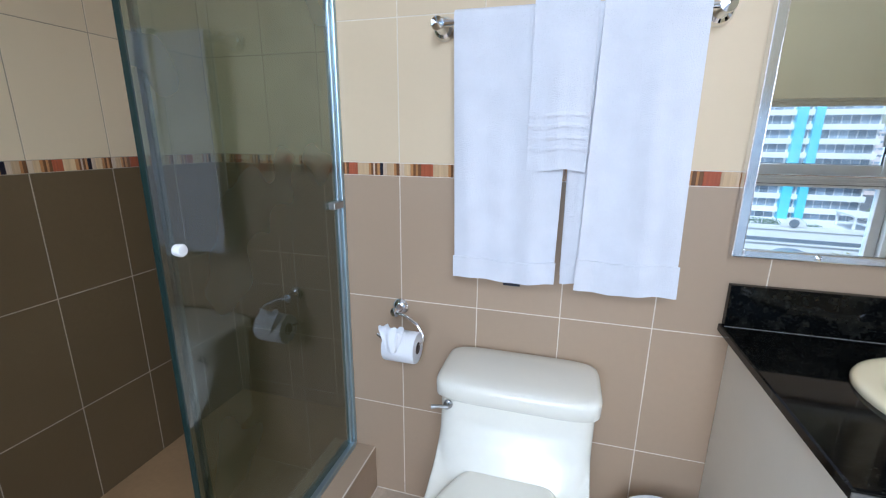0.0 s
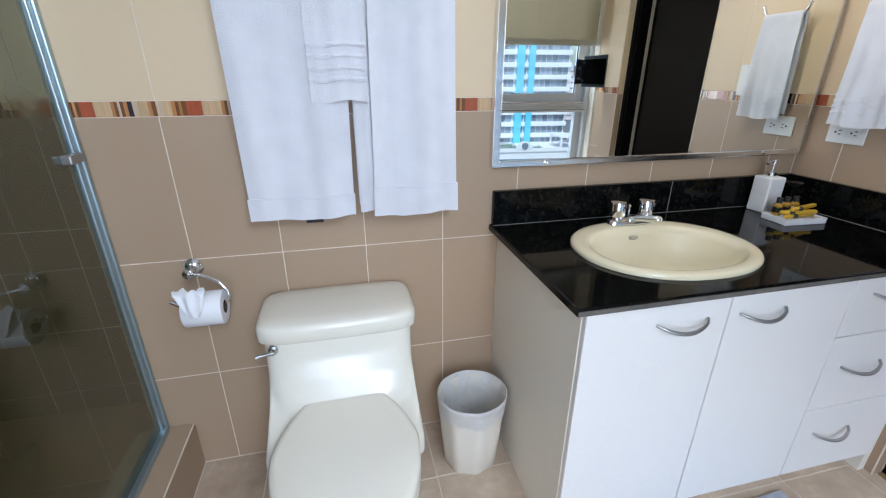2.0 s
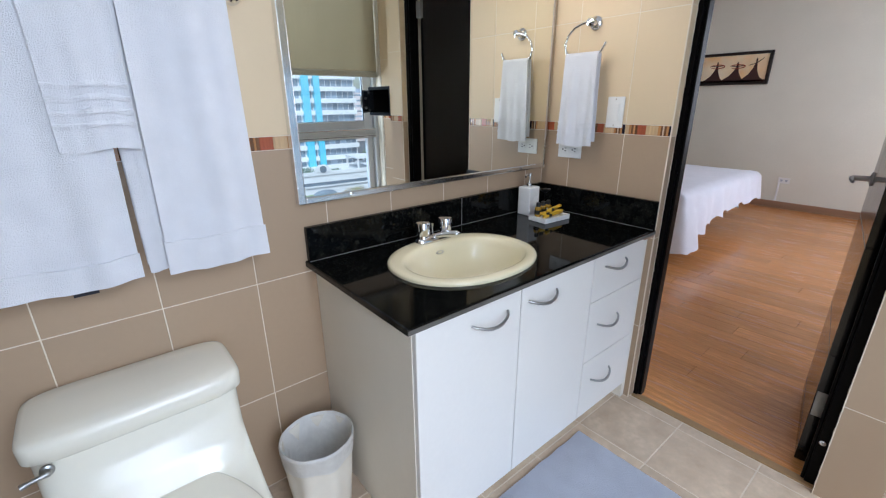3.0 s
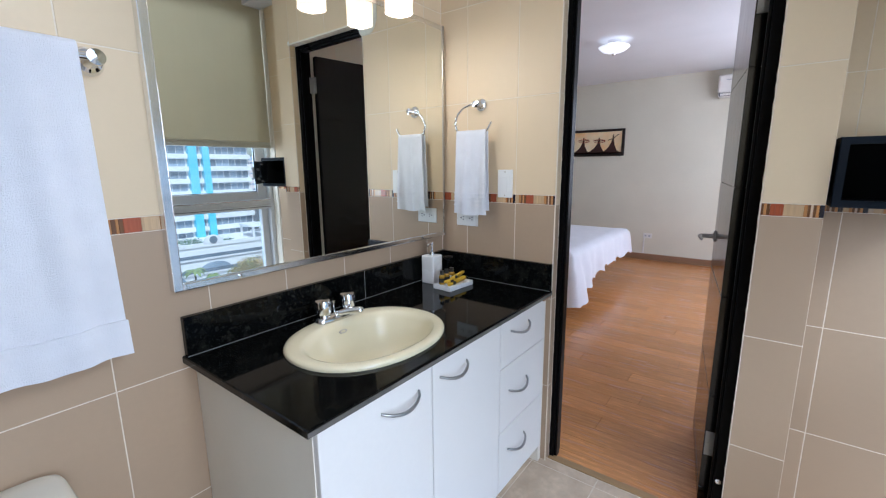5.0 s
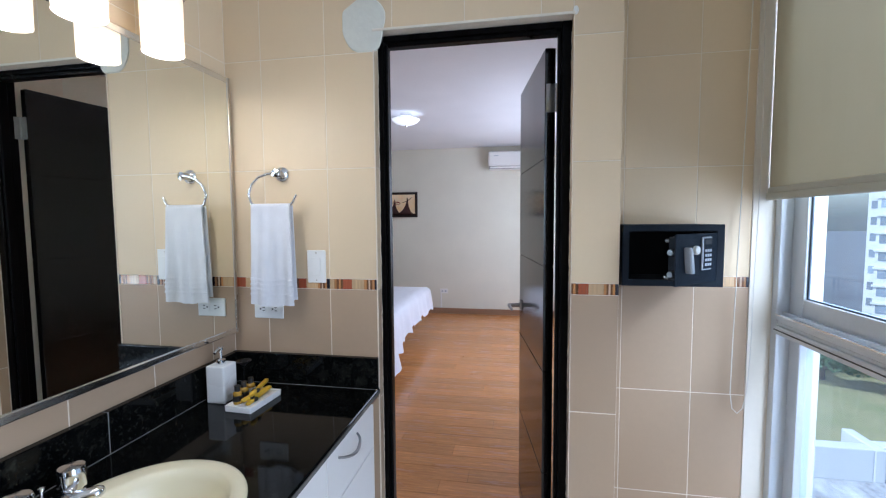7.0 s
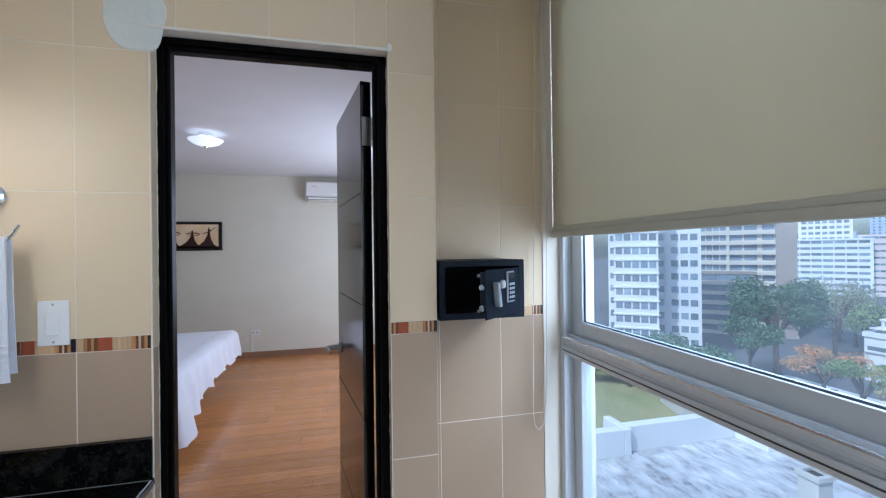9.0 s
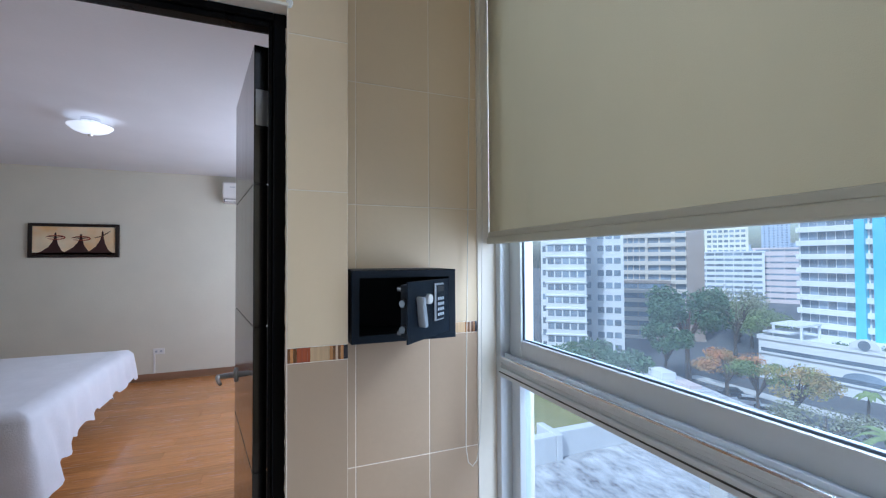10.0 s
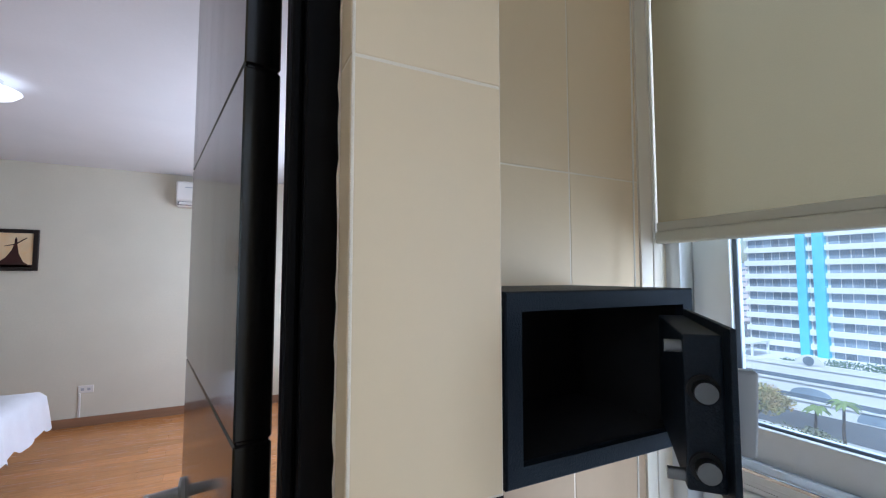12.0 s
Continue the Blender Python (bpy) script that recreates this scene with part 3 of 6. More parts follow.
loop = [(0.214, -1.918, 2.56)] + [(0.214, -1.918 + 0.004 * math.sin(k), 2.5 - k * 0.18) for k in range(8)] + [(0.213, -1.913, 0.95), (0.212, -1.905, 0.80), (0.211, -1.892, 0.735), (0.21, -1.875, 0.718), (0.21, -1.858, 0.735), (0.21, -1.85, 0.79)] \
    + [(0.211, -1.852 - 0.0035 * k, 0.95 + k * 0.2) for k in range(9)]
sweep(bm, loop, 0.0017, 6)
part("cord", bm, cord_mat, blind, "thin beaded pull cord")


# ---- shower screen ----
screen = thing("shower_screen", (-2.340, -0.35, KERB), "tinted glass sliding shower screen with aluminium edges", "shower screen")
pane(screen, "x", -2.338, -0.637, -0.025, KERB + 0.019, 2.0, pane_shower)
part("wall_profile", boxes((-2.360, -2.326, -0.018, -0.001, KERB, 2.02, 0.003), (-2.347, -2.332, -0.036, -0.018, KERB, 2.02, 0.002)), shower_alu, screen)
pane(screen, "x", -2.332, -0.666, -0.632, KERB + 0.019, 2.0, pane_shower)
part("edge_strip", boxes((-2.342, -2.329, -0.667, -0.664, KERB + 0.019, 2.0)), glass_edge, screen, "dark green glass edge")
part("edge_strip", boxes((-2.344, -2.335, -0.641, -0.637, KERB + 0.019, 2.0)), glass_edge, screen)
part("bottom_rail", boxes((-2.365, -2.320, -1.617, -0.022, KERB, KERB + 0.021, 0.003)), shower_alu, screen)
part("top_rail", boxes((-2.370, -2.315, -1.617, -0.022, 2.0, 2.05, 0.004)), shower_alu, screen)
bm = bmesh.new()
lathe(bm, [(0.0, -0.012), (0.011, -0.012), (0.0125, 0.0), (0.010, 0.004), (0.0, 0.005)], (-2.320, -0.630, 1.085), 24, TO_X.inverted(), False)
part("knob", bm, white_plastic, screen, "small round white knob", 40)
part("clip", boxes((-2.350, -2.316, -0.085, -0.030, 1.075, 1.098, 0.004)), steel, screen, "chrome glass clip")


# ---- vanity ----
CZ = 0.815
vanity = thing("vanity_cabinet", (-0.61, -0.3, 0), "white bathroom vanity cabinet with two doors and three drawers", "cabinet")
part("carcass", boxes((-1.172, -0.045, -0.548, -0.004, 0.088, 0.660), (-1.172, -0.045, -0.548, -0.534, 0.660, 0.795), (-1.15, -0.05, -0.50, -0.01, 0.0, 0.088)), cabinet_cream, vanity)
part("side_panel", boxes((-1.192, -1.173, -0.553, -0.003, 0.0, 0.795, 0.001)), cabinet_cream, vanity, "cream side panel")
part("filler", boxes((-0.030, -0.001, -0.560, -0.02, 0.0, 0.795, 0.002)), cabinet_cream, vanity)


def arched_handle(x0, x1, z, parent):
    bm, pts = bmesh.new(), []
    for k in range(13):
        u = k / 12
        pts.append((x0 + (x1 - x0) * u, -0.572 - 0.028 * math.sin(math.pi * u) ** 0.6, z + 0.008 - 0.016 * math.sin(math.pi * u)))
    sweep(bm, pts, [0.0036 + 0.0016 * math.sin(math.pi * k / 12) for k in range(13)], 10)
    part("handle", bm, steel, parent, "curved satin handle", 50)


for x0, x1, z0, z1, name, hx in ((-1.190, -0.803, 0.092, 0.793, "door", (-1.006, -0.862, 0.728)), (-0.799, -0.412, 0.092, 0.793, "door", (-0.769, -0.629, 0.728)),
                                 (-0.408, -0.034, 0.609, 0.793, "drawer", (-0.338, -0.192, 0.730)), (-0.408, -0.034, 0.352, 0.606, "drawer", (-0.345, -0.198, 0.495)),
                                 (-0.408, -0.034, 0.092, 0.349, "drawer", (-0.345, -0.205, 0.246))):
    f = part(name, boxes((x0, x1, -0.570, -0.551, z0, z1, 0.0022)), cabinet_white, vanity)
    arched_handle(*hx, f)

# worktop with an oval cut-out for the basin
SX, SY, SA, SB = -0.805, -0.318, 0.262, 0.215
bm = bmesh.new()
hole = oval(SX, SY, 0, SA - 0.03, SB - 0.03, 48)
rect = []
X0, X1, Y0, Y1 = -1.224, -0.003, -0.586, -0.003
for x, y, _ in hole:
    dx, dy = x - SX, y - SY
    k = min(((X1 - SX) / dx if dx > 0 else (X0 - SX) / dx) if abs(dx) > 1e-6 else 1e9, ((Y1 - SY) / dy if dy > 0 else (Y0 - SY) / dy) if abs(dy) > 1e-6 else 1e9)
    rect.append((SX + dx * k, SY + dy * k))
for cx, cy in ((X0, Y0), (X0, Y1), (X1, Y0), (X1, Y1)):
    i = min(range(48), key=lambda q: (rect[q][0] - cx) ** 2 + (rect[q][1] - cy) ** 2)
    rect[i] = (cx, cy)
rings = [[(x, y, 0.796) for x, y, _ in hole], [(x, y, 0.796) for x, y in rect], [(x, y, CZ - 0.003) for x, y in rect],
         [(min(max(x, X0 + 0.003), X1), max(y, Y0 + 0.003), CZ) for x, y in rect], [(x, y, CZ) for x, y, _ in hole]]
loft(bm, rings, False, False)
worktop = solid("worktop", bm, granite, "polished black granite worktop on the vanity", "worktop")
upstand = thing("backsplash", (-0.62, -0.01, CZ), "black granite upstand in two lengths along the wall", "backsplash")
part("slab", boxes((-1.216, -0.547, -0.022, -0.001, CZ, 0.930, 0.002)), granite, upstand)
part("slab", boxes((-0.544, -0.024, -0.022, -0.001, CZ, 0.930, 0.002)), granite, upstand)
part("joint", boxes((-0.5468, -0.5442, -0.021, -0.002, CZ + 0.001, 0.929)), joint_grey, upstand, "thin grey joint")
part("sealant_line", boxes((-1.216, -0.024, -0.0235, -0.0215, CZ, CZ + 0.0014)), joint_grey, upstand, "thin grey sealant line")
upstand = thing("side_splash", (-0.01, -0.3, CZ), "black granite upstand beside the door", "backsplash")
part("slab", boxes((-0.022, -0.001, -0.583, -0.001, CZ, 0.930, 0.002)), granite, upstand)
part("sealant_line", boxes((-0.0235, -0.0215, -0.583, -0.0245, CZ, CZ + 0.0014)), joint_grey, upstand, "thin grey sealant line")

# basin
basin = thing("wash_basin", (SX, SY, CZ), "oval ivory drop-in wash basin in the worktop", "sink")
bm = bmesh.new()
rings = [oval(SX, SY + dy, CZ + z, a, b, 64, 2.15) for a, b, dy, z in (
    (0.262, 0.213, 0, 0.0), (0.263, 0.214, 0, 0.006), (0.260, 0.211, 0, 0.0115), (0.253, 0.204, 0, 0.0145), (0.240, 0.190, 0, 0.0150), (0.229, 0.172, -0.010, 0.0135), (0.220, 0.160, -0.017, 0.011),
    (0.211, 0.150, -0.021, -0.010), (0.192, 0.135, -0.024, -0.050), (0.155, 0.108, -0.025, -0.092), (0.105, 0.074, -0.024, -0.117), (0.03, 0.025, -0.02, -0.124))]
loft(bm, rings, False, True)
part("bowl", bm, sink_mat, basin, smooth=60)
bm = bmesh.new()
lathe(bm, [(0.0, 0.0), (0.022, 0.0), (0.022, 0.003), (0.012, 0.002), (0.0, 0.0005)], (SX, SY - 0.02, CZ - 0.1235), 24, None, False)
part("drain", bm, chrome, basin, "chrome drain", 40)
bm = bmesh.new()
lathe(bm, [(0.006, 0.0), (0.010, 0.0), (0.0095, 0.0025), (0.0075, 0.003), (0.006, 0.0025)], (SX, SY + 0.126, CZ - 0.016), 20, Matrix.Rotation(radians(60), 4, "X") @ Matrix.Diagonal((1.7, 0.65, 1, 1)), False)
part("overflow", bm, nickel, basin, "oval overflow ring", 40)

# faucet
FX, FY, FZ = -0.785, -0.136, CZ + 0.0135
faucet = thing("faucet", (FX, FY, FZ), "chrome two-handle faucet on the basin", "faucet")
bm = bmesh.new()
loft(bm, [oval(FX, FY, FZ, 0.080, 0.026, 32, 3), oval(FX, FY, FZ + 0.008, 0.080, 0.026, 32, 3), oval(FX, FY, FZ + 0.017, 0.074, 0.021, 32, 3), oval(FX, FY, FZ + 0.021, 0.060, 0.014, 32, 3)])
part("base", bm, chrome, faucet, smooth=40)
bm = bmesh.new()
loft(bm, [[(FX + w * math.cos(a), FY - y, FZ + z + h * math.sin(a)) for a in (2 * math.pi * k / 20 for k in range(20))] for y, z, w, h in (
    (-0.008, 0.018, 0.020, 0.006), (0.010, 0.021, 0.023, 0.010), (0.035, 0.026, 0.021, 0.011), (0.065, 0.031, 0.018, 0.011), (0.084, 0.033, 0.017, 0.012), (0.094, 0.033, 0.014, 0.010), (0.099, 0.033, 0.008, 0.006))])
bmesh.ops.transform(bm, matrix=Matrix.Translation((FX, FY, 0)) @ Matrix.Rotation(radians(28), 4, "Z") @ Matrix.Translation((-FX, -FY, 0)), verts=bm.verts)
part("spout", bm, chrome, faucet, smooth=50)
for dx in (-0.052, 0.052):
    bm = bmesh.new()
    lathe(bm, [(0.0, 0.016), (0.019, 0.016), (0.017, 0.026), (0.0255, 0.030), (0.027, 0.066), (0.024, 0.075), (0.0, 0.078)], (FX + dx, FY, FZ), 12, None, False)
    part("handle", bm, chrome, faucet, "ribbed chrome knob", 30)
bm = bmesh.new()
sweep(bm, [(FX, FY + 0.012, FZ + 0.015), (FX, FY + 0.012, FZ + 0.05)], 0.003)
lathe(bm, [(0.0, 0.0), (0.006, 0.002), (0.006, 0.008), (0.0, 0.010)], (FX, FY + 0.012, FZ + 0.05), 12, None, False)
part("lift_rod", bm, chrome, faucet, smooth=40)

# mirror
mirror = thing("wall_mirror", (-0.626, -0.02, 1.007), "wide wall mirror in a thin aluminium frame", "mirror")
bm = bmesh.new()     # the glass stands out a little further at its end beside the door wall
loft(bm, [[(x, y, z) for x, y in ((-1.215, -0.004), (-1.215, -0.0203), (-0.026, -0.0275), (-0.026, -0.004))] for z in (1.022, 1.942)])
part("glass", bm, mirror_mat, mirror)
part("frame_side", boxes((-1.232, -1.207, -0.030, -0.001, 1.007, 1.957, 0.003)), alu_bright, mirror)
part("frame_side", boxes((-0.029, -0.018, -0.031, -0.001, 1.007, 1.957, 0.002)), nickel, mirror)
part("frame_bottom", boxes((-1.207, -0.029, -0.030, -0.001, 1.007, 1.028, 0.003)), alu_bright, mirror)
part("frame_top", boxes((-1.207, -0.029, -0.030, -0.001, 1.937, 1.957, 0.003)), alu_bright, mirror)

for x in (-1.05, -0.19):
    bm = bmesh.new()
    lathe(bm, [(0.0, 0.0), (0.006, 0.0), (0.006, 0.004), (0.0, 0.006)], (x, -0.030, 1.018), 12, TO_Y, False)
    part("screw", bm, chrome, mirror, "small chrome screw cap", 40)
chip = boxes((-0.085, -0.012, -0.5875, -0.560, 0.788, 0.7955, 0.002))
part("front_edge", boxes((-1.2235, -0.004, -0.5885, -0.5855, 0.7965, 0.8085, 0.0008)), stone_edge, worktop, "dull grey unpolished front edge")
part("chipped_edge", chip, wood_trim_mat, worktop, "bare brown chip under the worktop's corner")

# vanity light
lightbar = thing("vanity_light", (-0.645, -0.03, 2.03), "brushed nickel wall light with three lit opal glass shades", "wall light")
part("back_plate", boxes((-0.715, -0.575, -0.030, -0.001, 1.965, 2.105, 0.006)), nickel, lightbar)
bm = bmesh.new()
sweep(bm, [(-0.90, -0.062, 2.087), (-0.39, -0.062, 2.087)], 0.008, 12)
sweep(bm, [(-0.645, -0.028, 2.087), (-0.645, -0.062, 2.087)], 0.012, 12)
part("bar", bm, nickel, lightbar, smooth=40)
for x in (-0.868, -0.645, -0.422):
    bm = bmesh.new()
    sweep(bm, [(x, -0.062, 2.087), (x, -0.10, 2.09), (x, -0.13, 2.09)], 0.007, 10)
    lathe(bm, [(0.0, 0.028), (0.055, 0.028), (0.058, 0.034), (0.055, 0.046), (0.025, 0.052), (0.02, 0.075), (0.014, 0.079), (0.013, 0.092), (0.007, 0.098), (0.0, 0.099)], (x, -0.13, 2.012), 32, None, False)
    part("holder", bm, nickel, lightbar, "nickel cap and arm", 35)
    bm = bmesh.new()
    lathe(bm, [(0.046, -0.126), (0.0500, -0.124), (0.0515, 0.0), (0.0515, 0.03), (0.047, 0.03), (0.047, 0.0), (0.046, -0.122)], (x, -0.13, 2.012), 36, None, False)
    shade = part("shade", bm, shade_glow, lightbar, "lit white opal glass shade", 40)
    bm = bmesh.new()
    lathe(bm, [(0.0, -0.075), (0.018, -0.070), (0.028, -0.048), (0.026, -0.025), (0.014, 0.0), (0.013, 0.028), (0.0, 0.029)], (x, -0.13, 2.012), 20, None, False)
    part("bulb", bm, bulb_glow, shade, "lit bulb", 60)


# ---- cloth ----
def drape(path, x0, x1, nx, wave, seed, axis="x", thick=0.007, taper=0.0, ref=None):
    """A towel: a line of (out, z) carried across its width, with soft folds; out is the distance from the wall."""
    bm = bmesh.new()
    grid = []
    for i, (o, z) in enumerate(path):
        row = []
        for k in range(nx + 1):
            u = k / nx
            x = x0 + (x1 - x0) * u + taper * (u - 0.5) * ((0.905 if ref else path[0][1]) - z)
            d = wave * (math.sin(9 * u + seed) + 0.6 * math.sin(21 * u + 2 * seed + z * 3)) * min(1.0, abs(z - (ref or path[len(path) // 2][1])) * 3 + 0.12)
            d += 0.0016 * noise.noise((x * 14, z * 14, seed))
            zz = z + 0.004 * math.sin(7 * u + seed) * (i == 0 or i == len(path) - 1)
            p = (x, -(o + d), zz) if axis == "x" else (-(o + d), x, zz)
            row.append(bm.verts.new(p))
        grid.append(row)
    for a, b in zip(grid, grid[1:]):
        for k in range(nx):
            bm.faces.new((a[k], a[k + 1], b[k + 1], b[k]))
    bmesh.ops.recalc_face_normals(bm, faces=bm.faces)
    bmesh.ops.solidify(bm, geom=list(bm.faces), thickness=thick)
    return bm


def over_bar(front, back, bar, z_front, z_back, r, n=16):
    """Up the front, over a bar at height bar, down the back."""
    out = [(front, z_front + (bar - z_front) * k / n) for k in range(n)]
    c = (front + back) / 2
    out += [(c + (front - c) * math.cos(a), bar + r * math.sin(a)) for a in (math.pi * k / 8 for k in range(9))]
    out += [(back, bar - (bar - z_back) * k / n) for k in range(1, n + 1)]
    return out


towel_bar = thing("towel_bar", (-1.667, -0.06, 1.577), "chrome towel bar on the tiled wall", "towel bar")
bm = bmesh.new()
sweep(bm, [(-1.998, -0.068, 1.577), (-1.336, -0.068, 1.577)], 0.009, 14)
part("bar", bm, chrome, towel_bar, smooth=40)
for x in (-1.996, -1.338):
    bm = bmesh.new()
    lathe(bm, [(0.0, 0.0), (0.031, 0.0), (0.032, 0.006), (0.027, 0.014), (0.026, 0.018), (0.018, 0.024), (0.013, 0.04), (0.013, 0.062), (0.018, 0.068), (0.017, 0.078), (0.0, 0.080)], (x, -0.001, 1.577), 28, TO_Y, False)
    part("bracket", bm, chrome, towel_bar, smooth=35)
t = tagged(new("bath_towel", finish("bath_towel", drape(over_bar(0.088, 0.048, 1.590, 0.905, 0.900, 0.016), -1.937, -1.662, 26, 0.006, 0.7, taper=-0.035, ref=1.6), towel_white, 60)),
           "white terry bath towel hanging folded over the bar", "towel", "towels on the bar")
part("towel_hem", drape([(0.0945, 0.904 + k * 0.012) for k in range(6)], -1.940, -1.659, 26, 0.006, 0.7, taper=-0.035, ref=1.6), towel_white, t, "flat woven hem band", 60)
part("tag", boxes((-1.800, -1.752, -0.056, -0.053, 0.880, 0.906)), label_dark, t, "small dark fabric tag")
t = tagged(new("bath_towel", finish("bath_towel", drape(over_bar(0.092, 0.046, 1.590, 0.900, 0.93, 0.016), -1.604, -1.360, 26, 0.006, 2.1, taper=0.035, ref=1.6), towel_white, 60)),
           "white terry bath towel hanging folded over the bar", "towel", "towels on the bar")
part("towel_hem", drape([(0.099, 0.899 + k * 0.014) for k in range(7)], -1.607, -1.357, 26, 0.006, 2.1, taper=0.035, ref=1.6), towel_white, t, "flat woven hem band", 60)
tagged(new("folded_towel", finish("folded_towel", drape(over_bar(0.082, 0.056, 1.588, 0.912, 0.93, 0.014), -1.644, -1.560, 10, 0.003, 4.0, ref=1.6), towel_white, 60)),
       "inner fold of a white bath towel on the bar", "towel", "towels on the bar")
t = tagged(new("hand_towel", finish("hand_towel", drape(over_bar(0.104, 0.038, 1.597, 1.214, 1.30, 0.024), -1.748, -1.604, 16, 0.003, 3.3, ref=1.6), towel_white, 60)),
           "small white hand towel with ribbed bands over the larger towels", "towel", "towels on the bar")
for z in (1.262, 1.288, 1.316, 1.342):
    part("ribbed_band", drape([(0.1082, z), (0.1100, z + 0.004), (0.1100, z + 0.008), (0.1082, z + 0.012)], -1.7482, -1.6038, 16, 0.003, 3.3, thick=0.003, ref=1.6), towel_white, t)

# towel ring on the door wall
tring = thing("towel_ring", (-0.03, -0.222, 1.603), "open chrome towel ring beside the mirror", "towel ring")
bm = bmesh.new()
lathe(bm, [(0.0, 0.0), (0.027, 0.0), (0.028, 0.006), (0.022, 0.014), (0.014, 0.018), (0.012, 0.042), (0.015, 0.048), (0.0, 0.052)], (-0.001, -0.222, 1.603), 28, TO_X, False)
part("mount", bm, chrome, tring, smooth=35)
bm = bmesh.new()
sweep(bm, [(-0.046, -0.222, 1.605), (-0.048, -0.19, 1.600), (-0.05, -0.155, 1.588), (-0.05, -0.128, 1.562), (-0.05, -0.115, 1.528), (-0.05, -0.125, 1.495), (-0.05, -0.16, 1.474), (-0.05, -0.21, 1.468), (-0.05, -0.26, 1.476), (-0.05, -0.288, 1.496), (-0.05, -0.304, 1.524)], 0.005, 10)
part("ring", bm, chrome, tring, smooth=50)
t = tagged(new("face_towel", finish("face_towel", drape(over_bar(0.064, 0.036, 1.480, 1.122, 1.14, 0.014), -0.303, -0.108, 18, 0.008, 1.3, axis="y", taper=0.075, ref=1.48), towel_white, 60)),
           "small white towel hanging from the chrome ring", "towel")
for z in (1.158, 1.176, 1.194, 1.212):
    part("ribbed_band", drape([(0.0660, z), (0.0668, z + 0.003), (0.0668, z + 0.006), (0.0660, z + 0.009)], -0.303, -0.108, 18, 0.008, 1.3, axis="y", thick=0.003, taper=0.075, ref=1.48), towel_white, t)

# switch and outlet
sw = thing("light_switch", (0, -0.35, 1.26), "white rocker light switch on the tiles", "light switch")
part("plate", boxes((-0.0065, -0.0005, -0.387, -0.314, 1.201, 1.322, 0.0025)), white_plastic, sw)
part("rocker", boxes((-0.010, -0.006, -0.367, -0.334, 1.228, 1.295, 0.0015)), white_plastic, sw)
for z in (1.211, 1.312):
    part("screw", boxes((-0.0078, -0.006, -0.3535, -0.3475, z - 0.003, z + 0.003, 0.001)), nickel, sw)
sw = thing("wall_outlet", (0, -0.15, 1.09), "white double outlet beneath the small towel", "outlet")
part("plate", boxes((-0.0065, -0.0005, -0.211, -0.091, 1.061, 1.133, 0.0025)), white_plastic, sw)
for y in (-0.176, -0.126):
    s = part("socket", boxes((-0.0085, -0.006, y - 0.018, y + 0.018, 1.083, 1.111, 0.001)), white_plastic, sw)
    part("slot", boxes((-0.0092, -0.008, y - 0.010, y - 0.001, 1.1015, 1.1045), (-0.0092, -0.008, y - 0.010, y - 0.001, 1.0895, 1.0925), (-0.0092, -0.008, y + 0.005, y + 0.011, 1.094, 1.100)), slot_dark, s)

# paper holder
holder = thing("toilet_paper_holder", (-2.14, -0.03, 0.752), "chrome ring paper holder on the tiles", "paper holder")
bm = bmesh.new()
lathe(bm, [(0.0, 0.0), (0.027, 0.0), (0.028, 0.006), (0.022, 0.014), (0.014, 0.018), (0.012, 0.05), (0.015, 0.056), (0.0, 0.06)], (-2.14, -0.001, 0.752), 28, TO_Y, False)
part("mount", bm, chrome, holder, smooth=35)
bm = bmesh.new()
sweep(bm, [(-2.14, -0.055, 0.752), (-2.10, -0.062, 0.748), (-2.06, -0.07, 0.728), (-2.038, -0.078, 0.70), (-2.036, -0.082, 0.68), (-2.05, -0.082, 0.667), (-2.11, -0.082, 0.664), (-2.17, -0.082, 0.668), (-2.192, -0.080, 0.682)], 0.005, 10)
part("ring", bm, chrome, holder, smooth=50)
roll = thing("toilet_roll", (-2.11, -0.09, 0.62), "white toilet roll with a folded end on the holder", "toilet roll")
bm = bmesh.new()
lathe(bm, [(0.019, 0.0), (0.048, 0.0), (0.050, 0.004), (0.050, 0.100), (0.048, 0.104), (0.019, 0.104)], (-2.052, -0.086, 0.655), 36, TO_X, False)
part("paper", bm, paper_white, roll, smooth=40)
bm = bmesh.new()
lathe(bm, [(0.0185, -0.0005), (0.0195, -0.0005), (0.0195, 0.1045), (0.0185, 0.1045), (0.0165, 0.1), (0.0165, 0.004)], (-2.052, -0.086, 0.655), 24, TO_X, False)
part("core", bm, card_brown, roll, smooth=40)
bm, rings = bmesh.new(), []
for u in (0.0, 0.15, 0.35, 0.6, 0.85, 1.0):
    w, d, row = 0.012 + 0.025 * u ** 0.7, 0.010 + 0.007 * math.sin(math.pi * u), []
    for k in range(40):
        a = 2 * math.pi * k / 40
        f = 1 + (0.06 + 0.12 * u) * math.sin(5 * a + 0.6) + 0.06 * u * math.sin(9 * a)
        row.append((-2.116 - 0.010 * u + w * f * math.cos(a), -0.140 + 0.010 * u + d * (1 + 0.5 * u * math.sin(7 * a)) * math.sin(a), 0.660 + 0.070 * u + 0.010 * u * math.sin(4 * a)))
    rings.append(row)
loft(bm, rings)
part("folded_end", bm, paper_white, roll, "gathered loose end of paper", 70)


# ---- toilet ----
TX = -1.735
toilet = thing("toilet", (TX, -0.35, 0), "cream one-piece toilet with the lid closed", "toilet")
bm = bmesh.new()
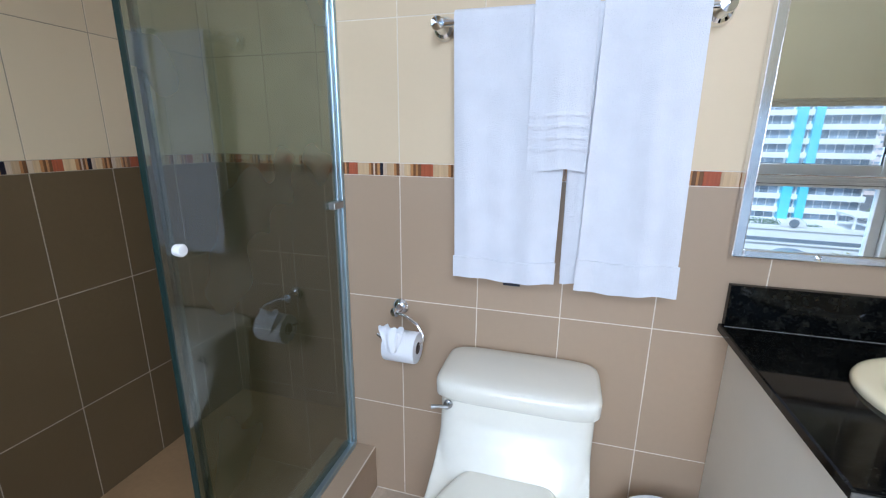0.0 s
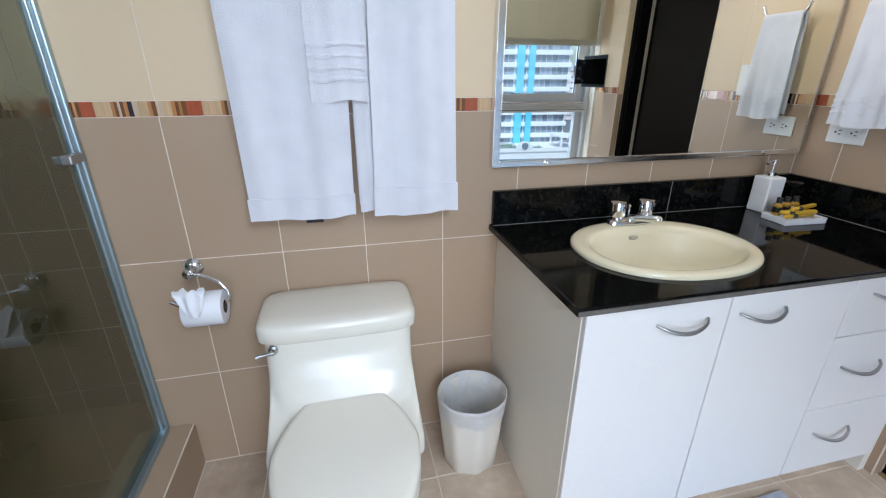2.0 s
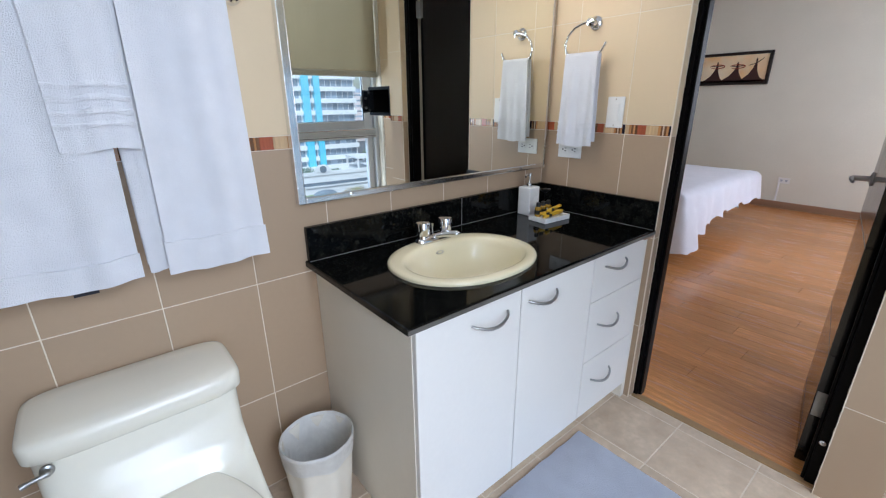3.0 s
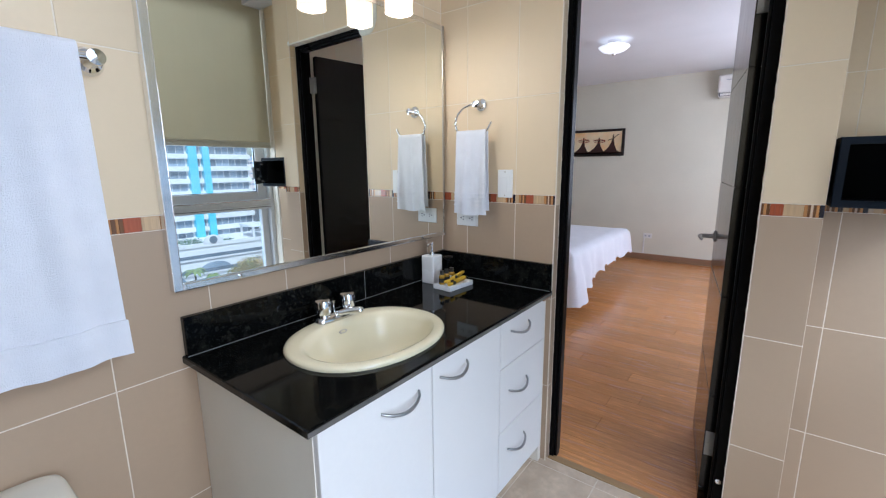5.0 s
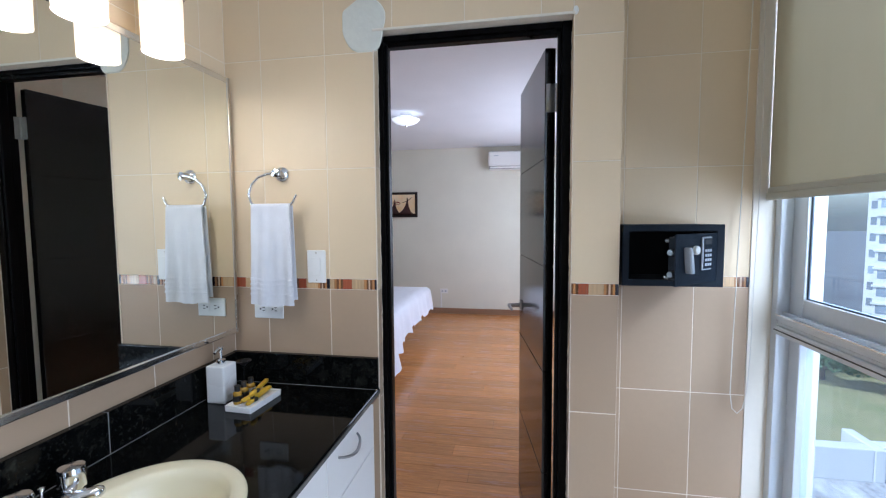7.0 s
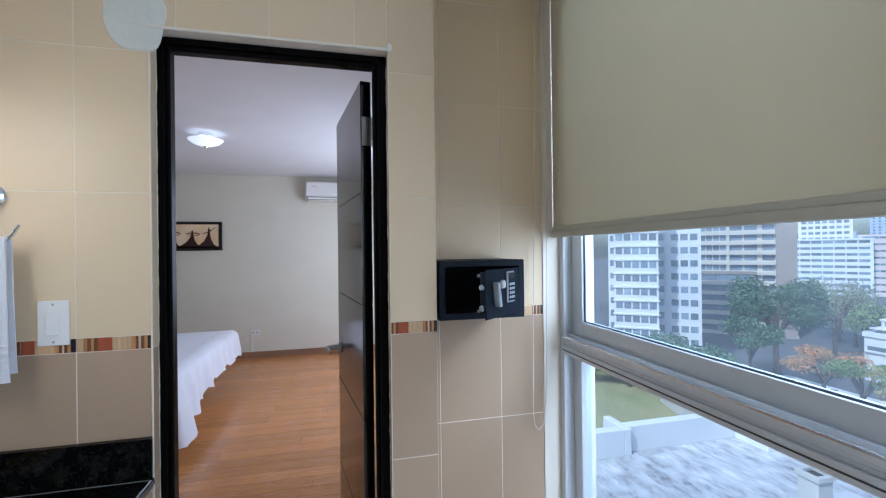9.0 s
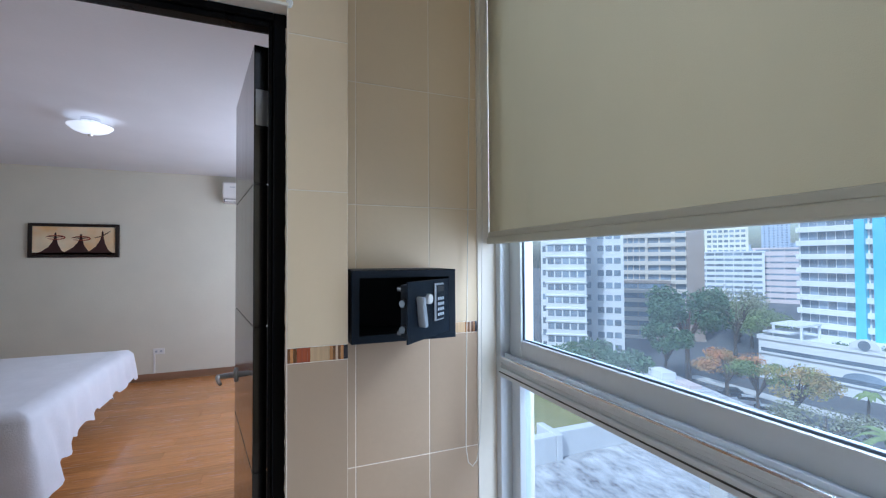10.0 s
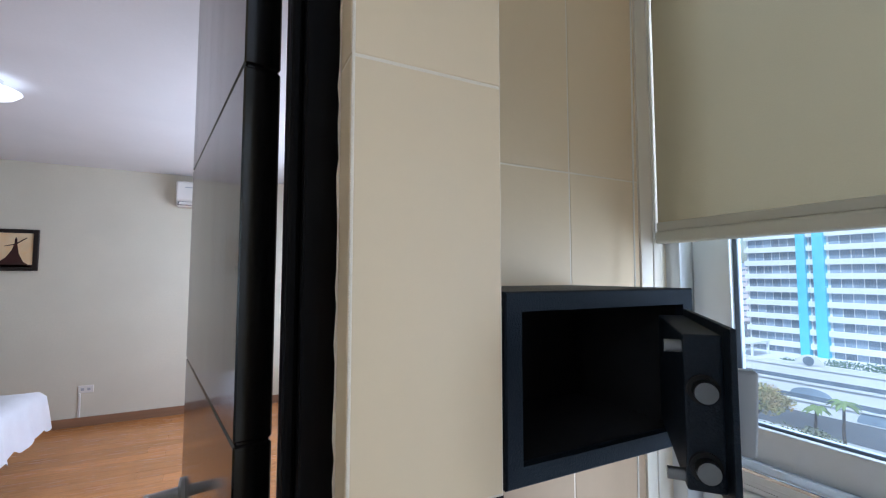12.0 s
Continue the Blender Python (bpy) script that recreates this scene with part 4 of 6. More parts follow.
loft(bm, [oval(TX, -0.40, 0.0, 0.115, 0.24, 48, 2.6, 0.02), oval(TX, -0.40, 0.04, 0.112, 0.235, 48, 2.6, 0.02), oval(TX, -0.39, 0.14, 0.108, 0.22, 48, 2.4, 0.02), oval(TX, -0.40, 0.24, 0.135, 0.21, 48, 2.2, 0.06),
          oval(TX, -0.42, 0.32, 0.172, 0.20, 48, 2.1, 0.085), oval(TX, -0.43, 0.365, 0.184, 0.205, 48, 2.1, 0.09), oval(TX, -0.43, 0.385, 0.182, 0.205, 48, 2.1, 0.09)])
# tank body, flared downwards into the deck behind the seat
loft(bm, [oval(TX, -0.165, 0.10, 0.13, 0.150, 48, 4), oval(TX, -0.170, 0.25, 0.165, 0.160, 48, 4), oval(TX, -0.185, 0.345, 0.200, 0.178, 48, 4.5), oval(TX, -0.172, 0.385, 0.204, 0.166, 48, 5), oval(TX, -0.148, 0.430, 0.206, 0.142, 48, 5),
          oval(TX, -0.130, 0.480, 0.209, 0.122, 48, 6), oval(TX, -0.120, 0.535, 0.211, 0.110, 48, 6), oval(TX, -0.114, 0.595, 0.213, 0.104, 48, 6)])
for side in (-1, 1):
    # wings that run from the tank forward beside the seat
    prof = ((-0.05, 0.25), (-0.05, 0.50), (-0.200, 0.50), (-0.216, 0.476), (-0.244, 0.440), (-0.29, 0.410), (-0.36, 0.388), (-0.42, 0.374), (-0.42, 0.30), (-0.30, 0.22))
    tmp = bmesh.new()
    loft(tmp, [[(TX + side * x, y, z) for y, z in prof] for x in (0.132, 0.207)])
    bmesh.ops.bevel(tmp, geom=list(tmp.edges), offset=0.014, segments=3, profile=0.5, affect="EDGES", clamp_overlap=True)
    merge(bm, tmp)
body = part("body", bm, porcelain, toilet, "one-piece bowl and tank", 180)
fuse = body.modifiers.new("fuse", "REMESH")
fuse.mode, fuse.voxel_size, fuse.use_smooth_shade = "VOXEL", 0.006, True
ease = body.modifiers.new("ease", "SMOOTH")
ease.factor, ease.iterations = 0.6, 14
bm = bmesh.new()
loft(bm, [oval(TX, -0.120, 0.594, 0.216, 0.115, 64, 6), oval(TX, -0.120, 0.599, 0.223, 0.121, 64, 6), oval(TX, -0.120, 0.632, 0.224, 0.122, 64, 6), oval(TX, -0.120, 0.643, 0.219, 0.118, 64, 6), oval(TX, -0.120, 0.649, 0.207, 0.107, 64, 6), oval(TX, -0.120, 0.6525, 0.16, 0.07, 64, 5)])
part("tank_lid", bm, porcelain, toilet, smooth=55)


def seat_ring(z, k, back):
    """Seat outline: round in front, straight tapered sides and a straight edge behind."""
    out = []
    for q in range(37):
        a = math.pi + math.pi * q / 36
        out.append((TX + 0.180 * k * math.cos(a), -0.455 + 0.272 * k * math.sin(a), z))
    for q in range(1, 11):
        u = q / 10
        out.append((TX + k * (0.180 - 0.088 * (0.35 * u + 0.65 * u * u)), -0.455 + (back + 0.455) * u, z))
    for q in range(0, 10):
        u = 1 - q / 10
        out.append((TX - k * (0.180 - 0.088 * (0.35 * u + 0.65 * u * u)), -0.455 + (back + 0.455) * u, z))
    return out


bm = bmesh.new()
loft(bm, [seat_ring(0.386, 0.98, -0.262), seat_ring(0.390, 1.0, -0.262), seat_ring(0.402, 1.0, -0.262), seat_ring(0.405, 0.985, -0.264)])
part("seat", bm, porcelain, toilet, smooth=45)
bm = bmesh.new()
loft(bm, [seat_ring(0.406, 0.985, -0.258), seat_ring(0.409, 1.005, -0.256), seat_ring(0.420, 1.005, -0.256), seat_ring(0.427, 0.975, -0.262), seat_ring(0.430, 0.90, -0.275), seat_ring(0.431, 0.5, -0.33)])
part("seat_lid", bm, porcelain, toilet, smooth=45)
for s in (-1, 1):
    part("seat_hinge", boxes((TX + s * 0.07 - 0.02, TX + s * 0.07 + 0.02, -0.262, -0.235, 0.385, 0.412, 0.006)), porcelain, toilet)
bm = bmesh.new()
lathe(bm, [(0.0, 0.0), (0.013, 0.0), (0.013, 0.005), (0.008, 0.008), (0.007, 0.018), (0.0, 0.019)], (TX - 0.180, -0.222, 0.574), 20, TO_Y, False)
sweep(bm, [(TX - 0.178, -0.238, 0.574), (TX - 0.192, -0.241, 0.5745), (TX - 0.206, -0.242, 0.573), (TX - 0.222, -0.243, 0.570)], [0.006, 0.005, 0.005, 0.007])
part("flush_lever", bm, steel, toilet, "chrome flush lever", 45)

# waste bin
BX, BY = -1.325, -0.190
waste = thing("waste_bin", (BX, BY, 0), "beige plastic waste bin with a white bag beside the vanity", "waste bin")


def bin_ring(z, r, k=0.0):
    n = 48
    return [(BX + r * (1 + 0.035 * math.cos(8 * 2 * math.pi * i / n)) * math.cos(2 * math.pi * i / n) * 1.0, BY + r * (1 + 0.035 * math.cos(8 * 2 * math.pi * i / n)) * math.sin(2 * math.pi * i / n) * 0.92, z) for i in range(n)]


bm = bmesh.new()
loft(bm, [bin_ring(0.0, 0.086), bin_ring(0.006, 0.090), bin_ring(0.14, 0.103), bin_ring(0.255, 0.112), bin_ring(0.284, 0.116), bin_ring(0.284, 0.110), bin_ring(0.03, 0.078)])
part("body", bm, bin_plastic, waste, smooth=35)
bm, rings = bmesh.new(), []
for j, (z, r) in enumerate(((0.225, 0.1125), (0.240, 0.1145), (0.262, 0.1168), (0.280, 0.1188), (0.290, 0.1190), (0.294, 0.1155), (0.286, 0.110), (0.22, 0.096), (0.15, 0.082), (0.07, 0.060), (0.05, 0.02))):
    rings.append([(BX + r * (1 + 0.016 * math.sin(11 * a + j * 0.9) * (j > 6) + 0.026 * math.sin(17 * a + j) * (j > 7) + (0.022 if j < 2 else 0.006) * math.cos(8 * a)) * math.cos(a), BY + 0.93 * r * (1 + 0.016 * math.sin(11 * a + j * 0.9) * (j > 6) + 0.026 * math.sin(17 * a + j) * (j > 7) + (0.022 if j < 2 else 0.006) * math.cos(8 * a)) * math.sin(a), z + (0.005 * math.sin(5 * a + j * 2) if j in (0, 7, 8, 9) else 0)) for a in (2 * math.pi * i / 56 for i in range(56))])
loft(bm, rings, False, True)
part("liner_bag", bm, bag_mat, waste, "crumpled thin white bag", 70)

# bath mat
bm = bmesh.new()
gx, gy = 40, 28
grid = [[bm.verts.new((-1.06 + 0.685 * i / gx + 0.004 * noise.noise((i * 0.3, j * 0.3, 1)), -1.06 + 0.49 * j / gy + 0.004 * noise.noise((i * 0.3, j * 0.3, 5)), 0.012 + 0.004 * noise.noise((i * 0.35, j * 0.35, 0)))) for i in range(gx + 1)] for j in range(gy + 1)]
for a, b in zip(grid, grid[1:]):
    for k in range(gx):
        bm.faces.new((a[k], a[k + 1], b[k + 1], b[k]))
bmesh.ops.solidify(bm, geom=list(bm.faces), thickness=0.010)
solid("bath_mat", bm, mat_cloth, "white cotton bath mat on the floor before the vanity", "bath mat", smooth=60)

# soap dispenser
DX, DY = -0.190, -0.082
disp = thing("soap_dispenser", (DX, DY, CZ), "square white soap dispenser with a chrome pump", "soap dispenser")
part("bottle", boxes((DX - 0.034, DX + 0.034, DY - 0.034, DY + 0.034, CZ, CZ + 0.128, 0.005)), tray_mat, disp)
bm = bmesh.new()
lathe(bm, [(0.0, 0.0), (0.015, 0.0), (0.015, 0.014), (0.006, 0.018), (0.005, 0.046), (0.010, 0.048), (0.010, 0.058), (0.0, 0.06)], (DX, DY, CZ + 0.128), 20, None, False)
sweep(bm, [(DX, DY, CZ + 0.181), (DX - 0.022, DY - 0.005, CZ + 0.183), (DX - 0.042, DY - 0.010, CZ + 0.176)], [0.006, 0.005, 0.004])
part("pump", bm, chrome, disp, smooth=40)

# tray of toiletries
TR = Matrix.Translation((-0.195, -0.208, CZ)) @ Matrix.Rotation(radians(-4), 4, "Z")
bm = boxes((-0.080, 0.080, -0.046, 0.050, 0.0, 0.017, 0.003), (-0.080, 0.080, -0.046, -0.041, 0.016, 0.021, 0.001), (-0.080, 0.080, 0.045, 0.050, 0.016, 0.021, 0.001), (-0.080, -0.075, -0.041, 0.045, 0.016, 0.021, 0.001), (0.075, 0.080, -0.041, 0.045, 0.016, 0.021, 0.001))
bmesh.ops.transform(bm, matrix=TR, verts=bm.verts)
solid("tray", bm, tray_mat, "small white ceramic tray on the worktop", "tray")
for k, (x, y) in enumerate(((-0.048, 0.026), (-0.012, 0.030), (0.024, 0.032))):
    at = TR @ Vector((x, y, 0.017))
    b = thing("toiletry_bottle", at, "small amber bottle with a black cap on the tray", "bottle", "toiletries on the tray")
    bm = bmesh.new()
    lathe(bm, [(0.0, 0.0), (0.013, 0.0), (0.014, 0.003), (0.014, 0.036), (0.009, 0.042), (0.0, 0.042)], at, 20, None, False)
    part("body", bm, amber_pack, b, smooth=35)
    bm = bmesh.new()
    lathe(bm, [(0.0, 0.042), (0.009, 0.042), (0.009, 0.060), (0.0, 0.061)], at, 16, None, False)
    part("cap", bm, black_pack, b, smooth=35)
    bm = bmesh.new()
    lathe(bm, [(0.0142, 0.010), (0.0145, 0.010), (0.0145, 0.028), (0.0142, 0.028)], at, 20, None, False)
    part("label_band", bm, black_pack if k != 2 else tray_mat, b, smooth=35)
for k, (x, y, a, w) in enumerate(((0.008, -0.010, 8, 0.140), (-0.006, -0.014, -6, 0.13), (0.018, -0.006, 16, 0.14))):
    bm = bmesh.new()
    box(bm, -w / 2, w / 2, -0.013, 0.013, 0.0, 0.013, 0.006, 2)
    for v in bm.verts:
        v.co.z += 0.0015 * noise.noise(v.co * 60)
        v.co.y *= 1 - 0.55 * (abs(v.co.x) / (w / 2)) ** 3
    bmesh.ops.transform(bm, matrix=TR @ Matrix.Translation((x, y, 0.0175 + 0.0125 * k)) @ Matrix.Rotation(radians(a), 4, "Z"), verts=bm.verts)
    b = solid("soap_packet", bm, yellow_pack, "yellow wrapped toiletry packet on the tray", "packet", "toiletries on the tray", smooth=50)
    bm = boxes((-w * 0.28, -w * 0.14, -0.0134, 0.0134, 0.0, 0.0134, 0.006))
    bmesh.ops.transform(bm, matrix=TR @ Matrix.Translation((x, y, 0.0175 + 0.0125 * k)) @ Matrix.Rotation(radians(a), 4, "Z"), verts=bm.verts)
    part("printed_band", bm, black_pack, b, smooth=50)

# small stand in the corner of the worktop
bm = bmesh.new()
lathe(bm, [(0.0, 0.0), (0.026, 0.0), (0.026, 0.003), (0.004, 0.008), (0.003, 0.075), (0.008, 0.085), (0.026, 0.098), (0.027, 0.101), (0.024, 0.100), (0.0, 0.092)], (-0.075, -0.085, CZ), 24, None, False)
solid("stemmed_dish", bm, smoke_mat, "small dark stemmed dish in the worktop's corner", "dish", smooth=40)


# ---- safe ----
safe = thing("wall_safe", (0.12, -1.58, 1.210), "small dark electronic safe with its door ajar", "safe")
SX0, SY0, SY1, SZ0, SZ1 = 0.012, -1.728, -1.423, 1.210, 1.410


def open_box(x0, x1, wall, lip, out=0.0):
    """A box open towards -x, of one skin: outside, rim, step and inside."""
    def ring(x, k):
        return [(x, SY0 + k, SZ0 + k), (x, SY1 - k, SZ0 + k), (x, SY1 - k, SZ1 - k), (x, SY0 + k, SZ1 - k)]
    bm = bmesh.new()
    loft(bm, [ring(x1, out), ring(x0 + 0.002, out), ring(x0, out + 0.002), ring(x0, lip), ring(x0 + 0.012, lip), ring(x0 + 0.012, wall), ring(x1 - 0.012, wall)])
    return bm


part("body", open_box(SX0, 0.240, 0.012, 0.021), safe_paint, safe)
part("lining", open_box(SX0 + 0.0135, 0.2275, 0.0145, 0.0145, 0.0125), safe_inside, safe)
# door: local x from the hinge along its width, -y outwards
SD = Matrix.Translation((0.008, SY0 + 0.028, 0)) @ Matrix(((-math.sin(radians(42)), -math.cos(radians(42)), 0, 0), (math.cos(radians(42)), -math.sin(radians(42)), 0, 0), (0, 0, 1, 0), (0, 0, 0, 1))) @ Matrix.Diagonal((0.93, 1, 1, 1))


def safe_part(name, bm, mat, parent, label="", smooth=None):
    bmesh.ops.transform(bm, matrix=SD, verts=bm.verts)
    return part(name, bm, mat, parent, label, smooth)


sdoor = safe_part("door", boxes((0.0, 0.250, 0.0, 0.005, SZ0 + 0.022, SZ1 - 0.026, 0.001), (0.012, 0.226, -0.030, 0.0, SZ0 + 0.034, SZ1 - 0.034, 0.002)), safe_paint, safe, "dark steel safe door swung outwards")
for z in (SZ0 + 0.056, SZ1 - 0.080):
    bm = bmesh.new()
    sweep(bm, [(0.220, -0.016, z), (0.243, -0.016, z)], 0.0088, 18)
    safe_part("bolt", bm, bolt_steel, sdoor, "round steel bolt", 40)
    bm = bmesh.new()
    lathe(bm, [(0.0092, 0.0), (0.0125, 0.0), (0.0125, 0.005), (0.0092, 0.006)], (0.2255, -0.016, z), 20, TO_X.inverted(), False)
    safe_part("bolt_collar", bm, safe_inside, sdoor, "black bolt collar", 40)
for z in (SZ0 + 0.043, SZ1 - 0.046):
    bm = bmesh.new()
    sweep(bm, [(0.215, -0.029, z), (0.215, -0.044, z)], 0.0055, 14)
    safe_part("pin", bm, bolt_steel, sdoor, "", 40)
bm = bmesh.new()
loft(bm, [[(0.186 + s * w, y, z) for s, y in ((-1, 0.005), (1, 0.005), (1, 0.028), (-1, 0.028))] for z, w in ((SZ0 + 0.058, 0.0085), (SZ0 + 0.085, 0.0095), (SZ0 + 0.112, 0.008), (SZ0 + 0.135, 0.007))])
bmesh.ops.bevel(bm, geom=list(bm.edges), offset=0.002, segments=2, affect="EDGES")
for v in bm.verts:
    v.co.x += (v.co.z - SZ0 - 0.06) * 0.20 + (0.004 if v.co.y > 0.02 else 0)
safe_part("handle", bm, grey_plastic, sdoor, "grey moulded turning handle", 40)
bm = bmesh.new()
lathe(bm, [(0.0, 0.0), (0.0135, 0.0), (0.0135, 0.008), (0.011, 0.011), (0.0, 0.011)], (0.140, 0.005, SZ0 + 0.125), 24, TO_Y.inverted(), False)
lock = safe_part("lock_cap", bm, white_plastic, sdoor, "round pale lock cap", 35)
kp = safe_part("keypad", boxes((0.048, 0.106, 0.005, 0.012, SZ0 + 0.062, SZ1 - 0.036, 0.004)), grey_plastic, sdoor, "grey keypad panel")
safe_part("keypad_face", boxes((0.053, 0.101, 0.012, 0.0132, SZ0 + 0.067, SZ1 - 0.041)), safe_paint, kp)
safe_part("display", boxes((0.057, 0.097, 0.0132, 0.014, SZ1 - 0.059, SZ1 - 0.045)), slot_dark, kp)
for r in range(4):
    for c in range(3):
        safe_part("key", boxes((0.057 + c * 0.0145, 0.067 + c * 0.0145, 0.0132, 0.0152, SZ0 + 0.075 + r * 0.0142, SZ0 + 0.0835 + r * 0.0142, 0.001)), key_mat, kp)


# ---- bedroom things ----
bed = thing("bed", (2.85, 1.1, 0), "bed covered by a white scalloped bedspread", "bed")
part("mattress", boxes((2.08, 3.90, 0.12, 1.98, 0.30, 0.555, 0.06, 3)), mattress_mat, bed)
part("bed_base", boxes((2.20, 3.80, 0.55, 2.0, 0.06, 0.28, 0.01)), mattress_mat, bed)
for x in (2.26, 3.74):
    for y in (0.62, 1.95):
        part("leg", boxes((x - 0.03, x + 0.03, y - 0.03, y + 0.03, 0.0, 0.06)), frame_dark, bed)
bm = bmesh.new()
per = []
for k in range(0, 221):     # round the bed: near side, foot, far side
    s = k / 220 * 5.76
    if s < 1.92:
        p, nrm = (2.02, 1.99 - s), (-1, 0)
    elif s < 3.84:
        p, nrm = (2.02 + (s - 1.92), 0.07), (0, -1)
    else:
        p, nrm = (3.94, 0.07 + (s - 3.84)), (1, 0)
    c = min(abs(s - 1.92), abs(s - 3.84))
    if c < 0.12:
        q = 1 if abs(s - 1.92) < 0.12 else -1
        side = -1 if s < (1.92 if q > 0 else 3.84) else 1
        w = 0.5 - 0.5 * c / 0.12
        a, b = ((-1, 0), (0, -1)) if q > 0 else ((0, -1), (1, 0))
        mixed = Vector((a[0] + b[0], a[1] + b[1])).normalized()
        base = Vector(a if side < 0 else b)
        v = (base * (1 - 2 * w) + mixed * 2 * w).normalized()
        nrm = (v.x, v.y)
    per.append((p, nrm, s))
rings = []
top = 0.568
for (inset, drop) in ((0.10, 0.0), (0.02, 0.012), (-0.02, 0.05), (-0.03, 0.13), (-0.04, 0.22), (-0.05, 1.0)):
    row = []
    for p, nv, s in per:
        fold = 0.018 * math.sin(s * 17) + 0.012 * math.sin(s * 31 + 1)
        f = min(1, max(0.0, drop) * 4)
        near = max(0.0, 1 - abs(s - 1.92) / 0.4)
        past = max(0.0, s - 1.92)
        hem = (0.125 - 0.03 * near if s < 1.92 else 0.06 + 0.25 * (1 - math.exp(-past / 0.45)) - 0.035 * max(0.0, past - 1.0)) - 0.042 * abs(math.sin(s * 14.5)) + 0.03
        z = top - drop if drop < 0.9 else hem
        out = -inset + fold * f + near * (0.10 if drop > 0.9 else 0.04 if drop > 0.2 else 0.0)
        row.append((p[0] + nv[0] * out, p[1] + nv[1] * out, z))
    rings.append(row)
vs = [ring_verts(bm, r) for r in rings]
for a, b in zip(vs, vs[1:]):
    for k in range(len(a) - 1):
        bm.faces.new((a[k], a[k + 1], b[k + 1], b[k]))
bm.faces.new(vs[0])
part("bedspread", bm, bedspread_mat, bed, "white bedspread with a scalloped hem", 60)

pic = thing("painting", (4.88, 0.85, 1.475), "framed orange painting with dark sweeping shapes", "painting")
part("canvas", boxes((4.880, 4.888, 0.475, 1.235, 1.506, 1.826)), canvas_mat, pic)
part("frame", boxes((4.868, 4.898, 0.440, 0.478, 1.475, 1.858, 0.005), (4.868, 4.898, 1.232, 1.270, 1.475, 1.858, 0.005), (4.868, 4.898, 0.478, 1.232, 1.475, 1.510, 0.005), (4.868, 4.898, 0.478, 1.232, 1.823, 1.858, 0.005)), frame_dark, pic)
HILL = ((-0.75, 0), (1.25, 0), (0.75, 0.16), (0.38, 0.40), (0.16, 0.68), (0.06, 0.92), (0.05, 1.12), (0.0, 1.2), (-0.05, 1.12), (-0.06, 0.92), (-0.14, 0.55), (-0.34, 0.22))
for y, w, h in ((0.60, 0.165, 0.23), (0.80, 0.19, 0.20), (1.03, 0.165, 0.21)):
    bm = bmesh.new()
    loft(bm, [[(x, y + a * w, 1.508 + b * h) for a, b in HILL] for x in (4.8795, 4.8775)])
    part("dark_shape", bm, canvas_dark, pic)
    bm = bmesh.new()
    lift = 0.05 if y < 0.7 else 0.0
    sweep(bm, [(4.8783, y - 0.075, 1.505 + h * 0.98 + lift), (4.8783, y, 1.505 + h * 0.94), (4.8783, y + 0.075, 1.505 + h * 0.98 - lift * 0.6)], [0.003, 0.006, 0.003], 6)
    part("dark_stroke", bm, canvas_dark, pic)
    if y > 0.7:
        bm = bmesh.new()
        sweep(bm, [(4.8785, y + 0.085 * math.cos(a), 1.505 + h * 0.93 + 0.022 * math.sin(a)) for a in (2 * math.pi * k / 20 for k in range(19))], [0.002 + 0.004 * abs(math.sin(k * 0.17)) for k in range(19)], 6)
        part("red_stroke", bm, canvas_red, pic)
part("dark_base", boxes((4.8775, 4.8795, 0.478, 1.232, 1.5105, 1.530)), canvas_dark, pic)

ac = thing("air_conditioner", (4.8, -1.05, 2.15), "white split air conditioner high on the bedroom wall", "air conditioner")
part("housing", boxes((4.70, 4.898, -1.46, -0.645, 2.195, 2.405, 0.025, 3), (4.72, 4.898, -1.455, -0.65, 2.150, 2.2, 0.015)), white_plastic, ac)
part("louver", boxes((4.706, 4.712, -1.43, -0.675, 2.160, 2.188, 0.002)), white_plastic, ac)
part("louver_gap", boxes((4.712, 4.72, -1.44, -0.665, 2.155, 2.193)), slot_dark, ac)
part("badge", boxes((4.697, 4.7005, -0.79, -0.73, 2.335, 2.345)), grey_plastic, ac)

o = thing("wall_outlet", (4.9, 0.04, 0.345), "white outlet low on the bedroom wall", "outlet")
part("plate", boxes((4.892, 4.8995, -0.02, 0.10, 0.310, 0.38, 0.003)), white_plastic, o)
part("cable_cover", boxes((4.888, 4.8995, 0.075, 0.095, 0.085, 0.310, 0.002)), white_plastic, o)
for y in (0.015, 0.065):
    part("socket", boxes((4.890, 4.892, y - 0.012, y + 0.012, 0.333, 0.357)), grey_plastic, o)

cl = thing("ceiling_light", (2.76, 0.04, 2.5), "lit glass dish ceiling light in the bedroom", "ceiling light")
bm = bmesh.new()
lathe(bm, [(0.0, 0.0), (0.06, 0.0), (0.06, -0.025), (0.03, -0.035), (0.012, -0.04), (0.012, -0.115), (0.018, -0.118), (0.014, -0.132), (0.0, -0.135)], (2.76, 0.04, 2.4995), 24, None, False)
part("canopy", bm, chrome, cl, smooth=40)
bm = bmesh.new()
lathe(bm, [(0.012, -0.112), (0.07, -0.105), (0.11, -0.088), (0.138, -0.062), (0.140, -0.059), (0.136, -0.057), (0.108, -0.081), (0.07, -0.098), (0.012, -0.105)], (2.76, 0.04, 2.4995), 36, None, False)
part("dish", bm, dome_glow, cl, "lit frosted glass dish", 50)


# ---- outdoors ----
GROUND = -24.0
ground = solid("ground", boxes((-900, 900, -1500, 900, GROUND - 1, GROUND)), asphalt, "grey asphalt ground of the town", "ground", kind="structure")
solid("lawn", boxes((48, 78, -62, -30, GROUND, GROUND + 0.12)), grass_mat, "dry yellow-green lawn behind the white roof", "lawn", kind="structure")
